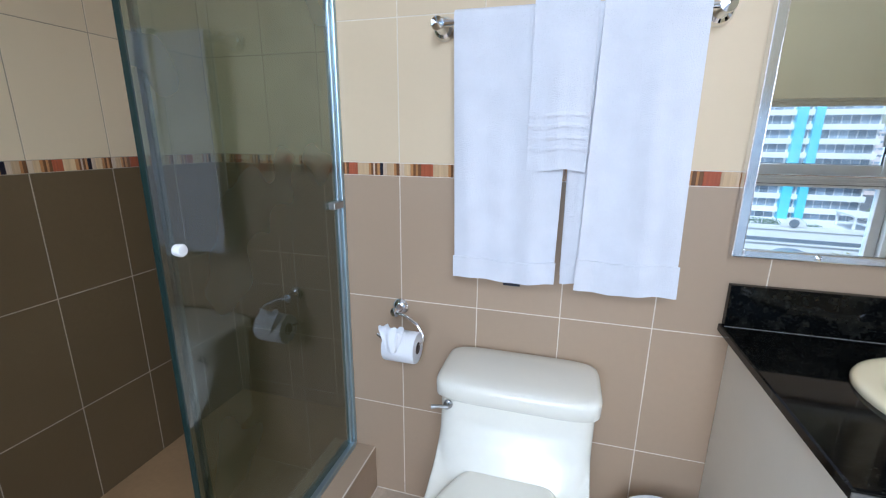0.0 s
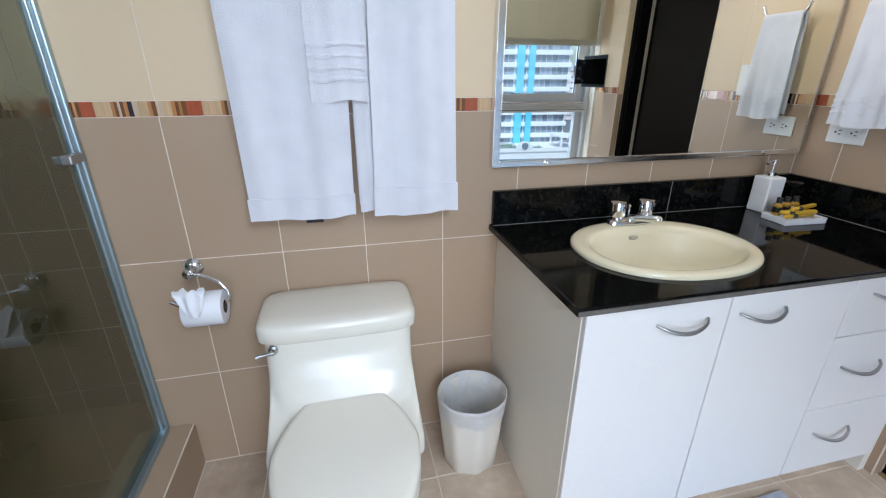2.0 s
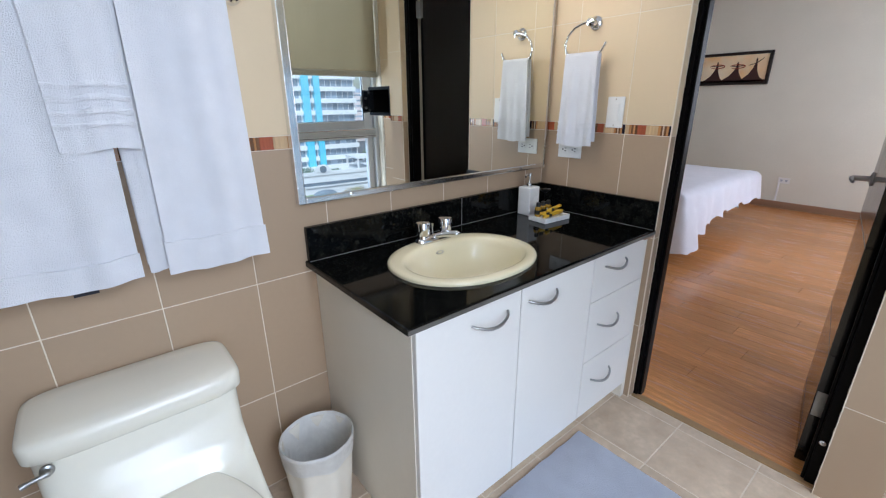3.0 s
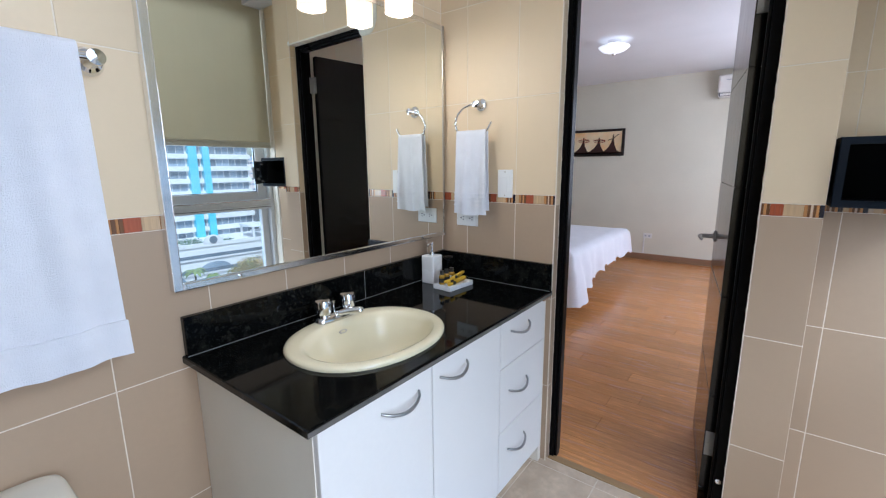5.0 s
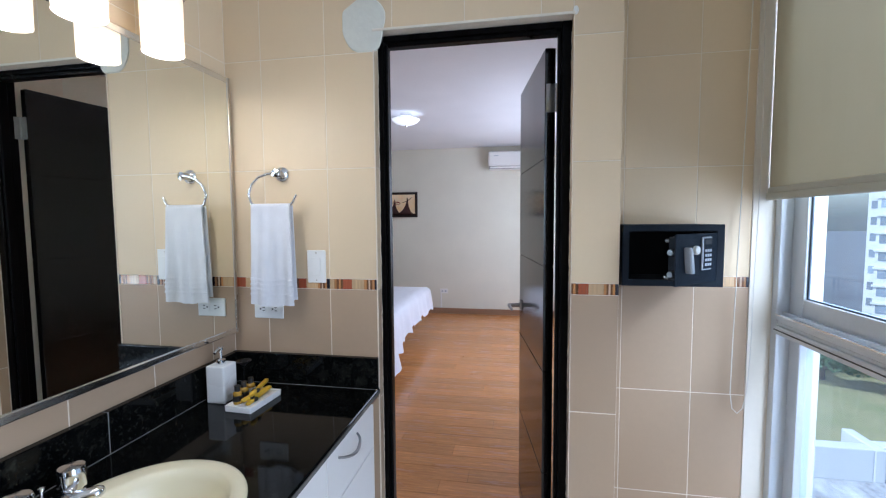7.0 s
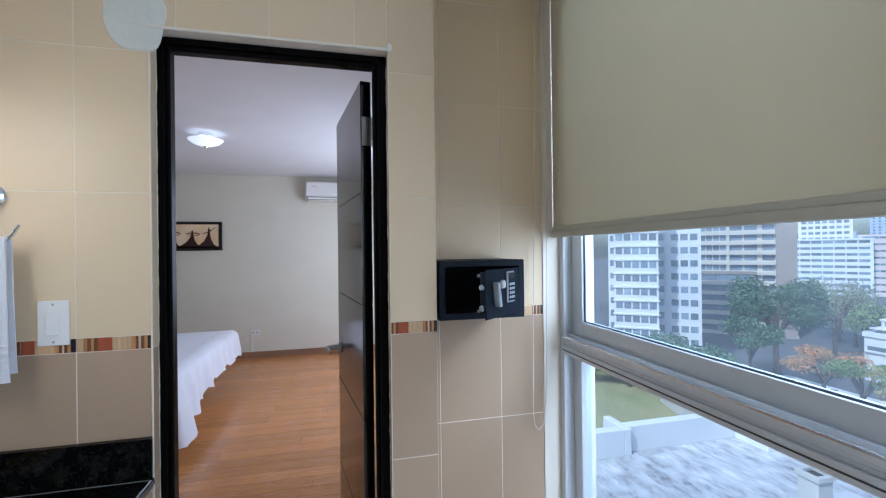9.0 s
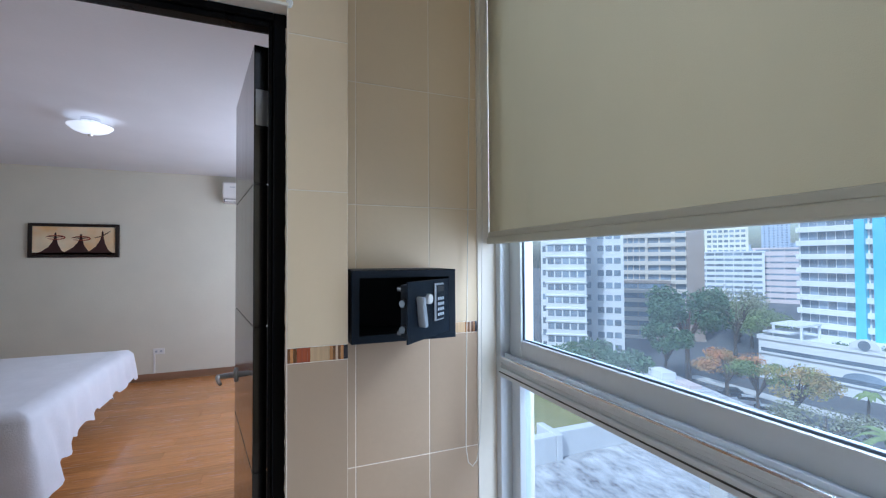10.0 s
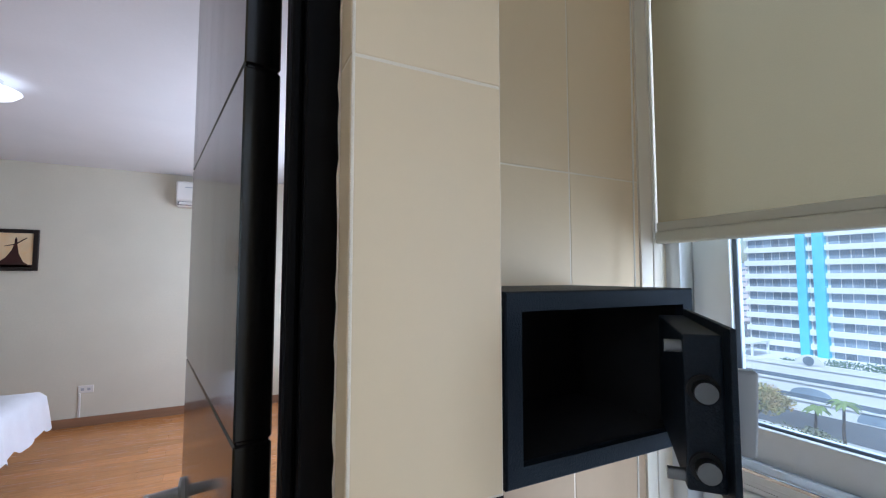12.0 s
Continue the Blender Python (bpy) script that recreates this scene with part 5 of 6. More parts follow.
solid("pavement", boxes((20, 64, -86, -83, GROUND, GROUND + 0.15)), concrete, "pale pavement along the road", "pavement", kind="structure")


def facing(x, y):
    """The turn that makes a front look from (x, y) to the window."""
    return math.degrees(math.atan2(-1.0 - x, -(-1.5 - y)))


def tower(name, at, yaw, wide, deep, storeys, high, wall, label, bays, z0=GROUND, slab=0.0, slab_mat=None, roof_h=0.8, win_share=0.62, win_h=0.5, rail=0.0, pillars=()):
    """A block of storeys. Local -y is its front; bays: spans (x0, x1, count) of windows across the front."""
    m = Matrix.Translation((at[0], at[1], z0)) @ Matrix.Rotation(radians(yaw), 4, "Z")
    t = thing(name, (at[0], at[1], z0), label, "apartment building")
    t.matrix_basis = m
    top = storeys * high

    def local(nm, bm, mat):
        ob = new(nm, finish(nm, bm, mat))
        ob.parent = t
        return ob
    local("wall", boxes((-wide / 2, wide / 2, 0, deep, 0, top)), wall)
    local("roof", boxes((-wide / 2 - 0.3, wide / 2 + 0.3, -0.3, deep + 0.3, top, top + roof_h)), wall)
    cache = {}
    for s in range(storeys):
        z = s * high
        if slab:
            key = "slab"
            if key not in cache:
                cache[key] = finish("balcony_slab", boxes((-wide / 2 - 0.2, wide / 2 + 0.2, -slab, 0.0, -rail * 0.25, rail)), slab_mat or wall)
            ob = new("balcony_slab", cache[key])
            ob.parent, ob.location = t, (0, 0, z)
        for x0, x1, count in bays:
            w = (x1 - x0) / count
            key = round(w, 3)
            if key not in cache:
                cache[key] = finish("window", boxes((-w * win_share / 2, w * win_share / 2, -0.06, 0.05, high * (0.92 - win_h), high * 0.92)), window_dark)
            for k in range(count):
                ob = new("window", cache[key])
                ob.parent, ob.location = t, (x0 + w * (k + 0.5), 0, z)
    for x0, x1, out, mat in pillars:
        local("pillar", boxes((x0, x1, -out, 0.0, 0, top + roof_h)), mat)
    return t


# white tower with bow windows and a plain pilaster
tower("apartment_tower", (79.6, -68.6), facing(79.6, -68.6), 18.5, 18, 16, 2.85, render_white, "white apartment tower with rows of dark windows",
      ((-9, -2.2, 5), (0.4, 2.4, 1), (3.4, 8.8, 3)), slab=0.0, win_share=0.78, win_h=0.47, pillars=((-2.1, 0.2, 0.6, render_white), (2.5, 3.3, 0.5, render_white)))
tower("bay_wing", (75.5, -61.0), facing(75.5, -61), 8.5, 6, 16, 2.85, render_white, "projecting bow-windowed wing of the white tower", ((-4, 4, 5),), win_share=0.82, win_h=0.47, slab=0.25, rail=0.25)
tower("apartment_tower", (98, -114.6), facing(98, -114.6), 24, 22, 19, 2.9, render_cream, "cream and brown apartment tower with balconies",
      ((-11, -4, 4), (-3.5, 3.5, 2), (4.2, 7.4, 1)), slab=0.9, slab_mat=render_cream, rail=0.75, win_share=0.85, win_h=0.55, pillars=((-4.0, -3.3, 1.0, render_cream), (7.4, 12.0, 1.1, render_brown)))
tower("garage_wing", (104, -106), facing(104, -106), 26, 14, 6, 2.9, render_brown, "brown banded garage floors below the cream tower", ((-12, 12, 3),), slab=0.8, slab_mat=render_cream, rail=0.9, win_share=0.97, win_h=0.55)
tower("apartment_tower", (173, -255), facing(173, -255), 22, 22, 20, 3.0, render_yellow, "pale yellow apartment tower in the distance", ((-10, 10, 7),), win_share=0.72, win_h=0.5)
tower("office_block", (168, -238), facing(168, -238), 46, 20, 9, 3.1, render_white, "long white banded block in front of the yellow tower", ((-22, 22, 10),), win_share=0.9, win_h=0.42)
tower("office_block", (142, -262), facing(142, -262), 34, 30, 9, 3.3, render_pink, "pinkish low block in the distance", ((-16, 16, 5),), win_share=0.95, win_h=0.3)
# far towers; their blue colour carries the haze between
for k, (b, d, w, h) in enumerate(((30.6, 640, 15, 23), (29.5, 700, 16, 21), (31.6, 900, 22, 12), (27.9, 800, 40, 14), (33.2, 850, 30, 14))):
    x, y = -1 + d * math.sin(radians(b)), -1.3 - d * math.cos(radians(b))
    tower("far_tower", (x, y), facing(x, y), w, 20, h, 3.2, render_far, "distant tower with blue haze in its colour", ((-w / 2 + 1, w / 2 - 1, 3),), win_share=0.4, win_h=0.5)

# blue and white tower on a white podium
BYAW = -175.4
tower("office_tower", (32.9, -116.2), BYAW, 53, 20, 14, 3.05, render_white, "white banded office tower with turquoise fins", ((-26.2, -16.6, 6), (-14.3, -13.6, 1), (-11.0, 26.2, 21)), z0=-17.2, slab=1.0, slab_mat=render_white, rail=0.95,
      win_share=0.93, win_h=0.62, pillars=((-16.2, -14.6, 1.7, turquoise), (-13.3, -11.4, 1.7, turquoise)))
podium = thing("podium", (58.1, -97.1, GROUND), "white podium building with dark window bands and a rounded gable", "podium")
podium.matrix_basis = Matrix.Translation((58.1, -97.1, GROUND)) @ Matrix.Rotation(radians(BYAW), 4, "Z")


def podium_part(name, bm, mat):
    ob = new(name, finish(name, bm, mat))
    ob.parent = podium
    return ob


podium_part("wall", boxes((0, 60, 0, 34, 0, 8.2)), render_white)
podium_part("parapet", boxes((-0.2, 60, -0.25, 0.25, 8.2, 9.1)), render_white)
podium_part("parapet", boxes((-0.2, 0.25, 0.25, 14, 8.2, 9.1)), render_white)
podium_part("window_band", boxes((0.5, 60, -0.1, 0.1, 5.75, 6.5)), window_dark)
podium_part("window_band", boxes((7.3, 60, -0.1, 0.1, 2.45, 3.25)), window_dark)
podium_part("ledge", boxes((0.2, 60, -0.35, 0.0, 5.35, 5.62)), render_white)
podium_part("ledge", boxes((7.0, 60, -0.35, 0.0, 2.05, 2.32)), render_white)
bm = bmesh.new()
arc = [(2.1 * math.cos(a), 9.0 + 1.75 * math.sin(a)) for a in (math.pi * k / 24 for k in range(25))]
loft(bm, [[(17.0 + x, -0.35, z) for x, z in arc], [(17.0 + x, 0.2, z) for x, z in arc]])
podium_part("gable", bm, render_white)
bm = bmesh.new()
lathe(bm, [(0.0, 0.0), (0.85, 0.0), (0.85, 0.1), (0.0, 0.1)], (17.0, -0.35, 9.65), 24, TO_Y, False)
podium_part("round_window", bm, window_dark)
for x, w, z0, h in ((16.9, 3.1, 3.25, 1.35), (25.6, 2.4, 0.2, 2.3), (33.5, 2.4, 0.2, 2.3)):
    bm = bmesh.new()
    arc = [(w * math.cos(a), z0 + h * math.sin(a)) for a in (math.pi * k / 16 for k in range(17))]
    loft(bm, [[(x + px, -0.08, pz) for px, pz in arc], [(x + px, 0.1, pz) for px, pz in arc]])
    podium_part("arch_window", bm, window_dark)
podium_part("canopy", boxes((0.8, 6.6, 3.0, 11.0, 11.0, 11.35), (0.4, 5.2, 0.8, 8.0, 9.6, 9.85)), render_white)
for x, y in ((1.2, 3.4), (6.2, 3.4), (1.2, 10.6), (6.2, 10.6)):
    podium_part("column", boxes((x - 0.2, x + 0.2, y - 0.2, y + 0.2, 8.2, 11.0)), render_white)
hedge_rng, verts, faces = random.Random(77), [], []
for k in range(2600):
    a = Vector((hedge_rng.uniform(12.0, 44.0), hedge_rng.uniform(0.5, 3.4), 0.0))
    a.z = 8.4 + (0.55 + 0.75 * noise.noise((a.x * 0.45, a.y * 0.7, 3.1)) + (0.7 if a.x > 19 else 0.0)) * hedge_rng.uniform(0.15, 1.25)
    d = Vector((hedge_rng.gauss(0, 1), hedge_rng.gauss(0, 1), hedge_rng.gauss(0, 1))).normalized()
    e, r, i = d.orthogonal().normalized(), hedge_rng.uniform(0.12, 0.26), len(verts)
    verts += [a - d * r, a + e * r * 0.6, a + d * r, a - e * r * 0.6]
    faces.append((i, i + 1, i + 2, i + 3))
me = bpy.data.meshes.new("terrace_planting")
me.from_pydata([podium.matrix_basis @ Vector(v) for v in verts], [], faces)
me.materials.append(leaf_green)
tagged(new("terrace_planting", me), "green shrubs along the podium's roof terrace", "shrubs", kind="stuff")

# the neighbour's white roof below the window
roof = thing("flat_roof", (4, -14, -24), "weathered white flat roof with a parapet below the window", "roof")
part("slab", boxes((-14, 12.4, -19, -3.4, -24, -6.0)), roof_white, roof)
for x0, x1, y0, y1 in ((11.9, 12.3, -10.9, -3.4), (11.9, 13.2, -11.2, -10.9), (12.1, 12.5, -16.0, -11.2), (10.8, 12.5, -16.3, -16.0), (10.6, 10.9, -19, -16.3), (-14, 10.9, -19.3, -19)):
    part("parapet", boxes((x0, x1, y0, y1, -6.02, -5.05, 0.04)), render_white, roof)
vent = thing("roof_vent", (7.9, -14.1, -6), "small square pale vent shaft on the roof", "vent")
bm = bmesh.new()
box(bm, 7.62, 8.18, -14.38, -13.82, -6.0, -5.12, 0.02, 1)
for a, b, c, d in ((7.57, 8.23, -14.43, -14.31), (7.57, 8.23, -13.89, -13.77), (7.57, 7.69, -14.31, -13.89), (8.11, 8.23, -14.31, -13.89)):
    box(bm, a, b, c, d, -5.12, -4.96, 0.015, 1)
part("shaft", bm, concrete, vent)
# the shaft is solid; this dark slab paints the shade inside
part("mouth", boxes((7.69, 8.11, -14.31, -13.89, -5.115, -5.05)), slot_dark, vent, "dark slab for the shade in the vent's opening")
low = thing("low_building", (43.8, -55.2, GROUND), "low building with a white roof by the road", "building")
m = Matrix.Translation((43.8, -55.2, GROUND)) @ Matrix.Rotation(radians(-15.2), 4, "Z")
for nm, rows, mat in (("wall", ((-13, 13, -7, 7, 0, 5.0),), concrete), ("roof", ((-13.4, 13.4, -7.4, 7.4, 5.0, 5.4),), roof_white), ("roof_box", ((7.5, 11.5, -5.5, -3.2, 5.4, 6.6),), render_white), ("roof_box", ((2.5, 6.0, -6.2, -4.2, 5.4, 5.9),), render_pink)):
    bm = boxes(*rows)
    bmesh.ops.transform(bm, matrix=m, verts=bm.verts)
    part(nm, bm, mat, low)
solid("fence", boxes((46, 80, -64, -63.6, GROUND, GROUND + 4), (78.5, 79, -63.6, -28, GROUND, GROUND + 4)), bark, "dark fence round the lawn", "fence")


def tree(name, x, y, base, crown_z, rx, rz, mat, label, seed, count=1500, leaf=0.55, gap=0.2):
    rng = random.Random(seed)
    t = thing(name, (x, y, base), label, "tree")
    bm = bmesh.new()
    sweep(bm, [(x, y, base), (x + 0.2, y, base + (crown_z - base) * 0.55), (x - 0.1, y + 0.2, crown_z - rz * 0.1)], [rx * 0.075, rx * 0.05, rx * 0.03], 8)
    clumps = []
    for k in range(13):
        a, e = rng.uniform(0, 6.283), rng.uniform(-0.35, 0.9)
        c = Vector((x + rx * 0.72 * math.cos(a) * math.cos(e), y + rx * 0.72 * math.sin(a) * math.cos(e), crown_z + rz * 0.75 * math.sin(e)))
        clumps.append((c, rng.uniform(0.28, 0.48)))
        sweep(bm, [(x, y, base + (crown_z - base) * 0.6), ((x + c.x) / 2, (y + c.y) / 2, (crown_z * 1.2 + c.z * 0.8) / 2 - rz * 0.15), tuple(c)], [rx * 0.03, rx * 0.02, rx * 0.008], 5)
    part("trunk", bm, bark, t)
    verts, faces = [], []
    for k in range(count * 3):
        c, r = rng.choice(clumps)
        d = Vector((rng.gauss(0, 1), rng.gauss(0, 1), rng.gauss(0, 0.8)))
        d = d.normalized() * (rng.random() ** 0.45)
        p = c + Vector((d.x * rx * r, d.y * rx * r, d.z * rz * r * 1.1))
        u = Vector((rng.gauss(0, 1), rng.gauss(0, 1), rng.gauss(0, 0.6))).normalized()
        w = u.orthogonal().normalized()
        s = leaf * 0.55 * rng.uniform(0.5, 1.2)
        i = len(verts)
        verts += [p - u * s, p + w * s * 0.55, p + u * s, p - w * s * 0.55]
        faces.append((i, i + 1, i + 2, i + 3))
    me = bpy.data.meshes.new("crown")
    me.from_pydata(verts, [], faces)
    me.materials.append(mat)
    ob = new("crown", me)
    ob.parent, ob.matrix_parent_inverse = t, Matrix.Translation((-x, -y, -base))
    return t


tree("tree", 59.7, -78.2, GROUND, -10.2, 8.2, 6.6, leaf_green, "large dark green street tree", 1, 3200, 0.62)
tree("tree", 57.5, -69.7, GROUND, -14.0, 4.6, 3.6, leaf_green, "dark green tree in the large tree's shade", 2, 1500, 0.55)
tree("tree", 61.1, -94.5, GROUND, -10.2, 6.4, 6.2, leaf_pale, "tall pale thin-leaved tree", 3, 1100, 0.42)
tree("tree", 47.7, -72.2, GROUND, -16.4, 5.4, 2.3, leaf_orange, "flame tree with orange blossom", 4, 1300, 0.34)
tree("tree", 41.5, -70.0, GROUND, -16.6, 4.2, 2.2, leaf_lime, "light green street tree with blossom", 5, 1300, 0.34)
tree("tree", 35.8, -69.0, GROUND, -16.2, 4.6, 2.6, leaf_mixed, "flame tree with orange blossom and green leaves", 6, 1400, 0.34)
tree("tree", 28.4, -60.4, GROUND, -17.8, 5.6, 2.2, leaf_pale, "pale green thin-leaved street tree", 7, 1000, 0.32)
tree("tree", 23, -57, GROUND, -19.5, 4.4, 2.8, leaf_pale, "pale green street tree", 8, 1300, 0.42)
tree("tree", 16, -58, GROUND, -19.0, 4.6, 2.8, leaf_lime, "light green street tree", 9, 1300, 0.45)
for k, (x, y) in enumerate(((66, -52), (73, -48), (58, -60), (80, -40), (70, -62))):
    tree("tree", x, y, GROUND, -19.0, 5.0, 4.0, leaf_green, "dark green tree beyond the lawn", 20 + k, 1000, 0.65)
for k, (x, y) in enumerate(((77, -125), (84, -130), (90, -140), (70, -118))):
    tree("tree", x, y, GROUND, -16.0, 6.0, 5.0, leaf_lime, "light green tree beside the far road", 30 + k, 700, 0.6)


def palm(x, y, base, h, seed, size):
    rng = random.Random(seed)
    t = thing("palm_tree", (x, y, base), "palm tree with drooping fronds beside the road", "palm tree", "palms by the road")
    bm = bmesh.new()
    sweep(bm, [(x, y, base), (x + 0.2, y, base + h * 0.5), (x, y, base + h)], [0.28, 0.2, 0.16], 8)
    part("trunk", bm, bark, t)
    for k in range(13):
        a = 2 * math.pi * k / 13 + rng.uniform(-0.2, 0.2)
        bm, l, lift = bmesh.new(), size * rng.uniform(2.0, 2.8), size * rng.uniform(0.4, 1.2)
        prev = None
        for j in range(8):
            u = j / 7
            c = Vector((x + math.cos(a) * l * u, y + math.sin(a) * l * u, base + h + lift * math.sin(u * 2.2) - 1.5 * size * u * u))
            w = Vector((-math.sin(a), math.cos(a), -0.4)) * 0.42 * math.sin(math.pi * (0.12 + 0.86 * u))
            w2 = Vector((math.sin(a), -math.cos(a), -0.4)) * 0.42 * math.sin(math.pi * (0.12 + 0.86 * u))
            cur = [bm.verts.new(c + w), bm.verts.new(c), bm.verts.new(c + w2)]
            if prev:
                bm.faces.new((prev[0], prev[1], cur[1], cur[0]))
                bm.faces.new((prev[1], prev[2], cur[2], cur[1]))
            prev = cur
        part("frond", bm, leaf_lime, t)


palm(21.1, -57.0, GROUND, 7.6, 1, 1.45)
palm(27.9, -75.9, GROUND, 8.2, 2, 0.8)
palm(31.5, -77.0, GROUND, 6.4, 3, 0.7)


def car(x, y, yaw, mat, label):
    m = Matrix.Translation((x, y, GROUND + 0.16)) @ Matrix.Rotation(radians(yaw), 4, "Z")
    t = thing("car", (x, y, GROUND + 0.16), label, "car", "parked cars")
    bm = bmesh.new()
    loft(bm, [[(px, s * 0.85, pz) for px, pz in ((-2.1, 0.25), (2.1, 0.25), (2.15, 0.7), (1.2, 0.85), (-2.0, 0.9))] for s in (-1, 1)])
    bmesh.ops.bevel(bm, geom=list(bm.edges), offset=0.08, segments=2, affect="EDGES")
    bmesh.ops.transform(bm, matrix=m, verts=bm.verts)
    body = part("body", bm, mat, t)
    bm = bmesh.new()
    loft(bm, [[(px, s * 0.72, pz) for px, pz in ((-1.7, 0.88), (1.1, 0.84), (0.5, 1.38), (-1.2, 1.42))] for s in (-1, 1)])
    bmesh.ops.transform(bm, matrix=m, verts=bm.verts)
    part("cabin_glass", bm, car_glass, t)
    bm = boxes((-1.2, 0.5, -0.68, 0.68, 1.39, 1.45, 0.02))
    bmesh.ops.transform(bm, matrix=m, verts=bm.verts)
    part("roof", bm, mat, t)
    for px in (-1.3, 1.3):
        for s in (-1, 1):
            bm = bmesh.new()
            lathe(bm, [(0.0, -0.1), (0.32, -0.1), (0.32, 0.1), (0.0, 0.1)], (px, s * 0.8, 0.17), 14, TO_Y, False)
            bmesh.ops.transform(bm, matrix=m, verts=bm.verts)
            part("wheel", bm, slot_dark, t)


for k in range(9):
    car(52 - 4.1 * k, -79 + 1.9 * k + (k % 3) * 0.3, -25 + 65, car_white if k % 3 else car_dark, "white parked car by the road" if k % 3 else "dark parked car by the road")
for k in range(5):
    car(66 - 3.6 * k, -68 - 1.3 * k, 100, car_dark if k % 2 else car_white, "dark parked car under the trees" if k % 2 else "white parked car under the trees")


# ---- wall tiles, floor tiles and planks ----
tile_mesh = {}


def tile(parent, axis, facing_way, plane, u0, u1, z0, z1, mat, name="tile", gap=0.0014, proud=0.0):
    """One tile with eased edges on a wall (axis x or y: the wall's normal) or on the floor (axis z: z0, z1 are y)."""
    w, h = u1 - u0 - 2 * gap, z1 - z0 - 2 * gap
    if w < 0.004 or h < 0.004:
        return
    key = (axis, facing_way, round(w, 4), round(h, 4), mat.name, name)
    if key not in tile_mesh:
        bm, e, d = bmesh.new(), 0.0010, 0.006
        pts = [[(-w / 2, -h / 2, -d), (w / 2, -h / 2, -d), (w / 2, h / 2, -d), (-w / 2, h / 2, -d)], [(-w / 2, -h / 2, -e), (w / 2, -h / 2, -e), (w / 2, h / 2, -e), (-w / 2, h / 2, -e)],
               [(-w / 2 + e, -h / 2 + e, 0), (w / 2 - e, -h / 2 + e, 0), (w / 2 - e, h / 2 - e, 0), (-w / 2 + e, h / 2 - e, 0)]]
        turned = {"y": lambda a, b, c: (a, c * facing_way, b), "x": lambda a, b, c: (c * facing_way, a, b), "z": lambda a, b, c: (a, b, c)}[axis]
        loft(bm, [[turned(*p) for p in r] for r in pts], False, True)
        tile_mesh[key] = finish(name, bm, mat)
    ob = new(name, tile_mesh[key])
    ob.parent = parent
    u, v, k = (u0 + u1) / 2, (z0 + z1) / 2, plane + proud * facing_way
    ob.location = {"y": (u, k, v), "x": (k, u, v), "z": (u, v, k)}[axis]


def joints(a, b, through_at, step=TW):
    """The joints between a and b, on a grid that passes through_at."""
    k = math.ceil((a - through_at) / step + 1e-6)
    out = [a]
    while through_at + k * step < b - 0.012:
        if through_at + k * step > a + 0.012:
            out.append(through_at + k * step)
        k += 1
    return out + [b]


def tiled(parent, axis, way, plane, a, b, grid, low=tile_tan, z_top=CEIL, z_bottom=0.0):
    us = joints(a, b, grid)
    for rows, mat in ((ROWS_LOW, low), (ROWS_HIGH, tile_cream)):
        for z0, z1 in zip(rows, rows[1:]):
            z0, z1 = max(z0, z_bottom), min(z1, z_top)
            if z1 - z0 > 0.01:
                for u0, u1 in zip(us, us[1:]):
                    tile(parent, axis, way, plane, u0, u1, z0, z1, tile_brown if mat is tile_tan and axis == "y" and u1 < -2.3 else mat)
    if z_bottom < 1.17:
        rng = random.Random(int(1000 * abs(grid)) + 3)
        pattern = [(5, 0.014), (0, 0.020), (2, 0.008), (4, 0.009), (2, 0.007), (4, 0.009), (1, 0.034), (0, 0.042), (2, 0.009), (4, 0.007), (5, 0.006), (4, 0.007), (2, 0.008), (3, 0.012)]
        if axis == "x" and way < 0:
            pattern.reverse()
        for u0, u1 in zip(us, us[1:]):
            u, k = u0, 0
            while u < u1 - 0.006:
                c, w = pattern[k % len(pattern)]
                w = min(w * rng.uniform(0.85, 1.15), u1 - u)
                if u1 - (u + w) < 0.008:
                    w = u1 - u
                tile(parent, axis, way, plane, u + (0.0008 if k == 0 else 0), u + w, 1.1785, 1.2155, BANDS[c], "mosaic_band", 0.0001, 0.001)
                u += w
                k += 1


tiled(wall_north, "y", -1, 0.0, -2.372, 0.0, -1.382)
tiled(wall_alcove, "y", -1, ALCOVE, -3.2, -2.372, -1.382)
tiled(wall_east, "x", -1, 0.0, DOOR_N, 0.0, -0.148)
tiled(wall_east, "x", -1, 0.0, -1.412, DOOR_S, -1.30 - 5)
tiled(wall_niche, "x", -1, 0.240, -1.912, -1.412, -1.476)
tiled(wall_west, "x", 1, -3.2, -1.62, ALCOVE, -0.078, tile_brown)
for u0, u1 in zip(joints(DOOR_S, DOOR_N, -0.148), joints(DOOR_S, DOOR_N, -0.148)[1:]):
    tile(wall_east, "x", -1, 0.0, u0, u1, DOOR_TOP + 0.004, 2.422, tile_cream)
    tile(wall_east, "x", -1, 0.0, u0, u1, 2.422, CEIL, tile_cream)
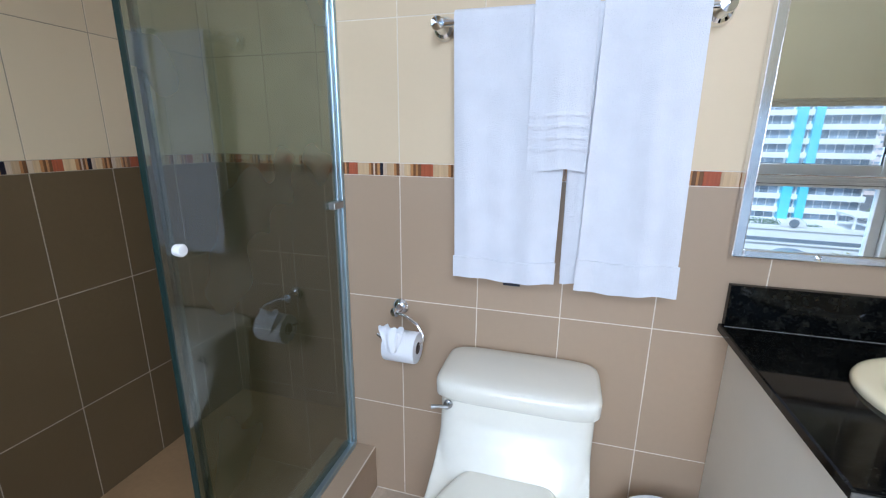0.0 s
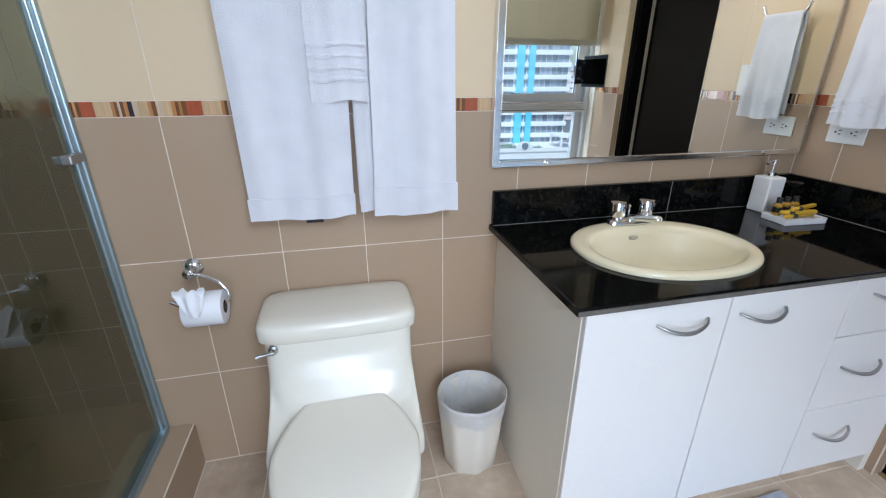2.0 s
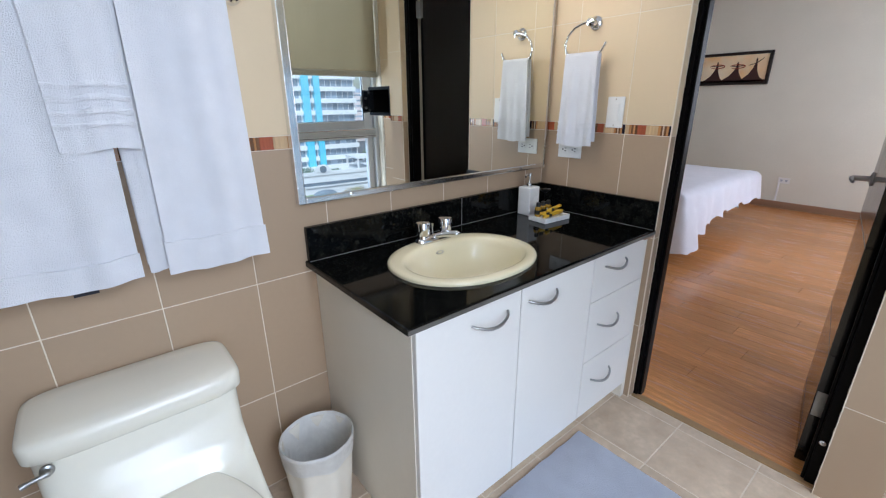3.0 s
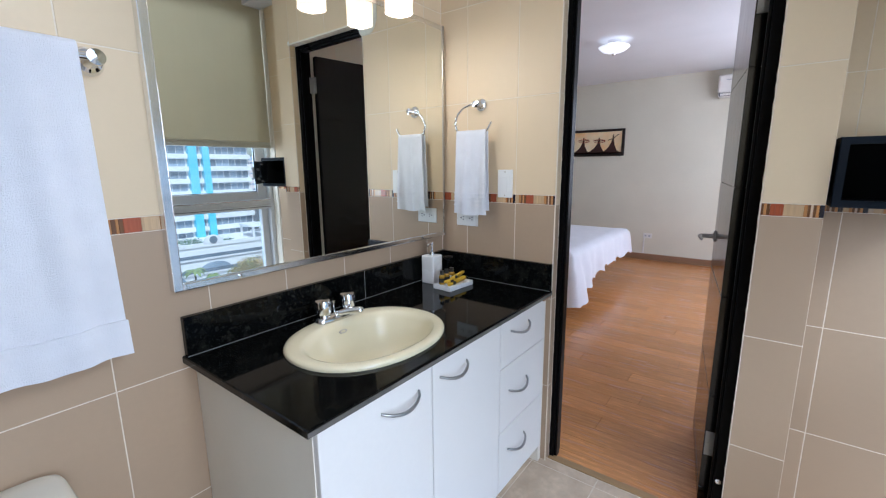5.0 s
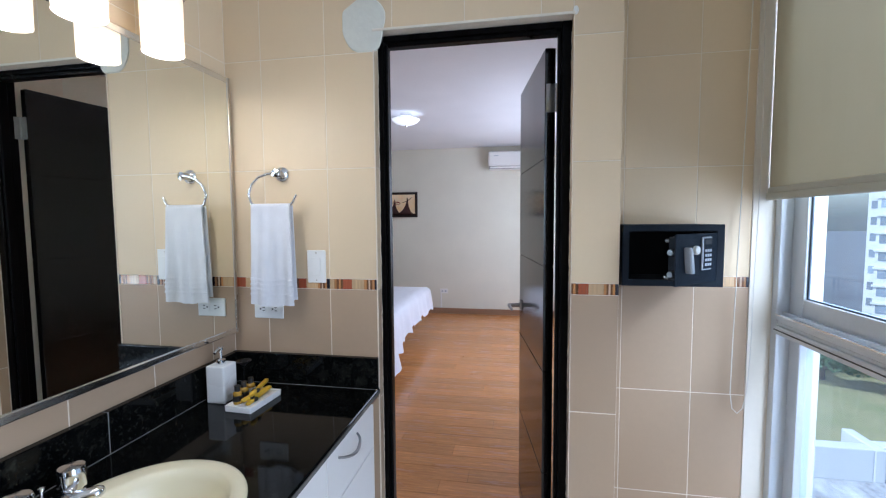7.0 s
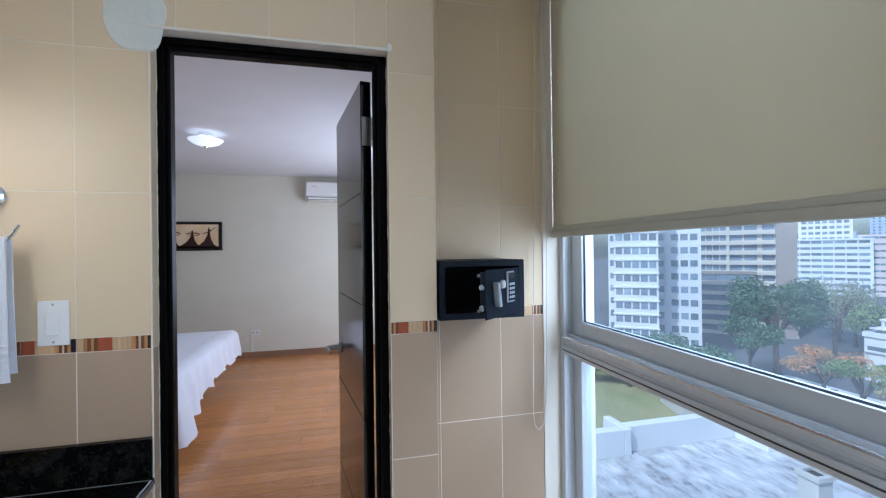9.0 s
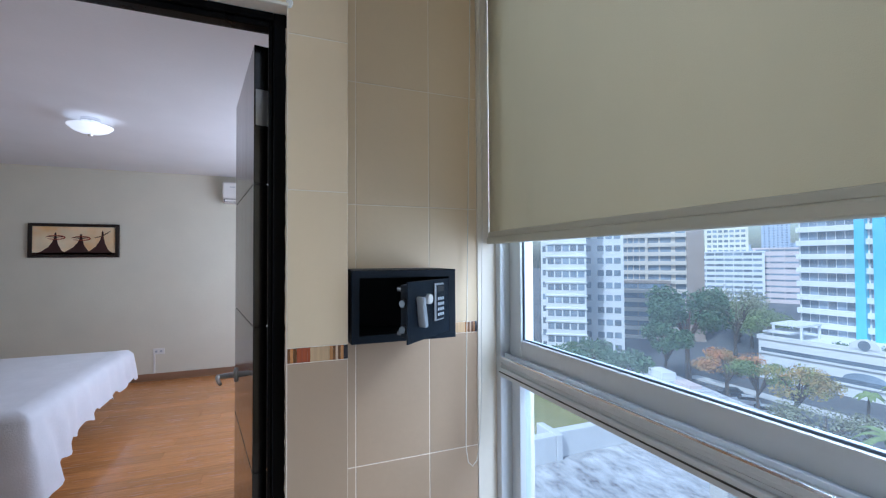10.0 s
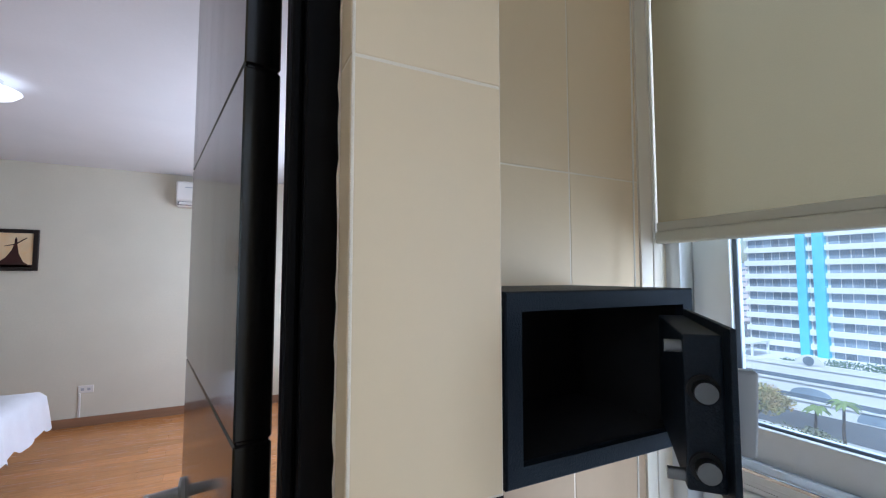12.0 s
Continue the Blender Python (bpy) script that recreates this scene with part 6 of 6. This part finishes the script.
for z0, z1 in ((0.0, 0.371), (0.371, 0.775), (0.775, 1.178), (1.216, 1.618), (1.618, 2.02), (2.02, 2.422), (2.422, CEIL)):
    tile(wall_east, "y", -1, -1.412, 0.0, 0.24, z0, z1, tile_tan if z1 < 1.2 else tile_cream)
for z0, z1 in ((0.0, 0.371), (0.371, 0.775), (0.775, 1.178), (1.178, 1.618), (1.618, 2.02), (2.02, DOOR_TOP)):
    for way, y in ((1, DOOR_S), (-1, DOOR_N)):
        tile(wall_east, "y", way, y, 0.0015, JAMB0, z0, z1, tile_tan if z1 < 1.2 else tile_cream, "reveal_tile")
for y0, y1 in zip(joints(-1.97, 0.0, -0.29, 0.335), joints(-1.97, 0.0, -0.29, 0.335)[1:]):
    tile(kerb, "x", 1, -2.2505, y0, y1, 0.0, KERB - 0.003, tile_tan)
    tile(kerb, "z", 1, KERB, -2.418, -2.2545, y0, y1, tile_tan)
fx, fy = joints(-2.2505, 0.02, -2.03, 0.285), joints(-1.97, 0.0, -0.25, 0.285)
for x0, x1 in zip(fx, fx[1:]):
    for y0, y1 in zip(fy, fy[1:]):
        tile(floor, "z", 1, 0.0, x0, x1, y0, y1, floor_tile_mat, "floor_tile", 0.0022)
for y0, y1 in zip(joints(-1.97, -1.412, -0.25, 0.285), joints(-1.97, -1.412, -0.25, 0.285)[1:]):
    tile(floor, "z", 1, 0.0, 0.02, 0.24, y0, y1, floor_tile_mat, "floor_tile", 0.0022)
rng = random.Random(5)
x = 0.055
while x < 4.88:
    x1, y = min(x + (0.07 if x < 0.06 else 0.125), 4.884), -2.0 - rng.uniform(0.0, 1.2)
    while y < 3.25:
        y0, y1 = max(y, -2.0 if x > 0.36 else DOOR_S - 0.003), min(y + 1.22, 3.25)
        if y1 - y0 > 0.05 and x > 0.12:
            tile(bed_floor, "z", 1, 0.0, x, x1, y0, y1, wood_floor_mat, "plank", 0.0006)
        elif x <= 0.12 and min(y1, -0.607) - max(y0, -1.225) > 0.02:
            tile(bed_floor, "z", 1, 0.0, x, x1, max(y0, -1.225), min(y1, -0.607), wood_floor_mat, "plank", 0.0006)
        y += 1.22
    x = x1
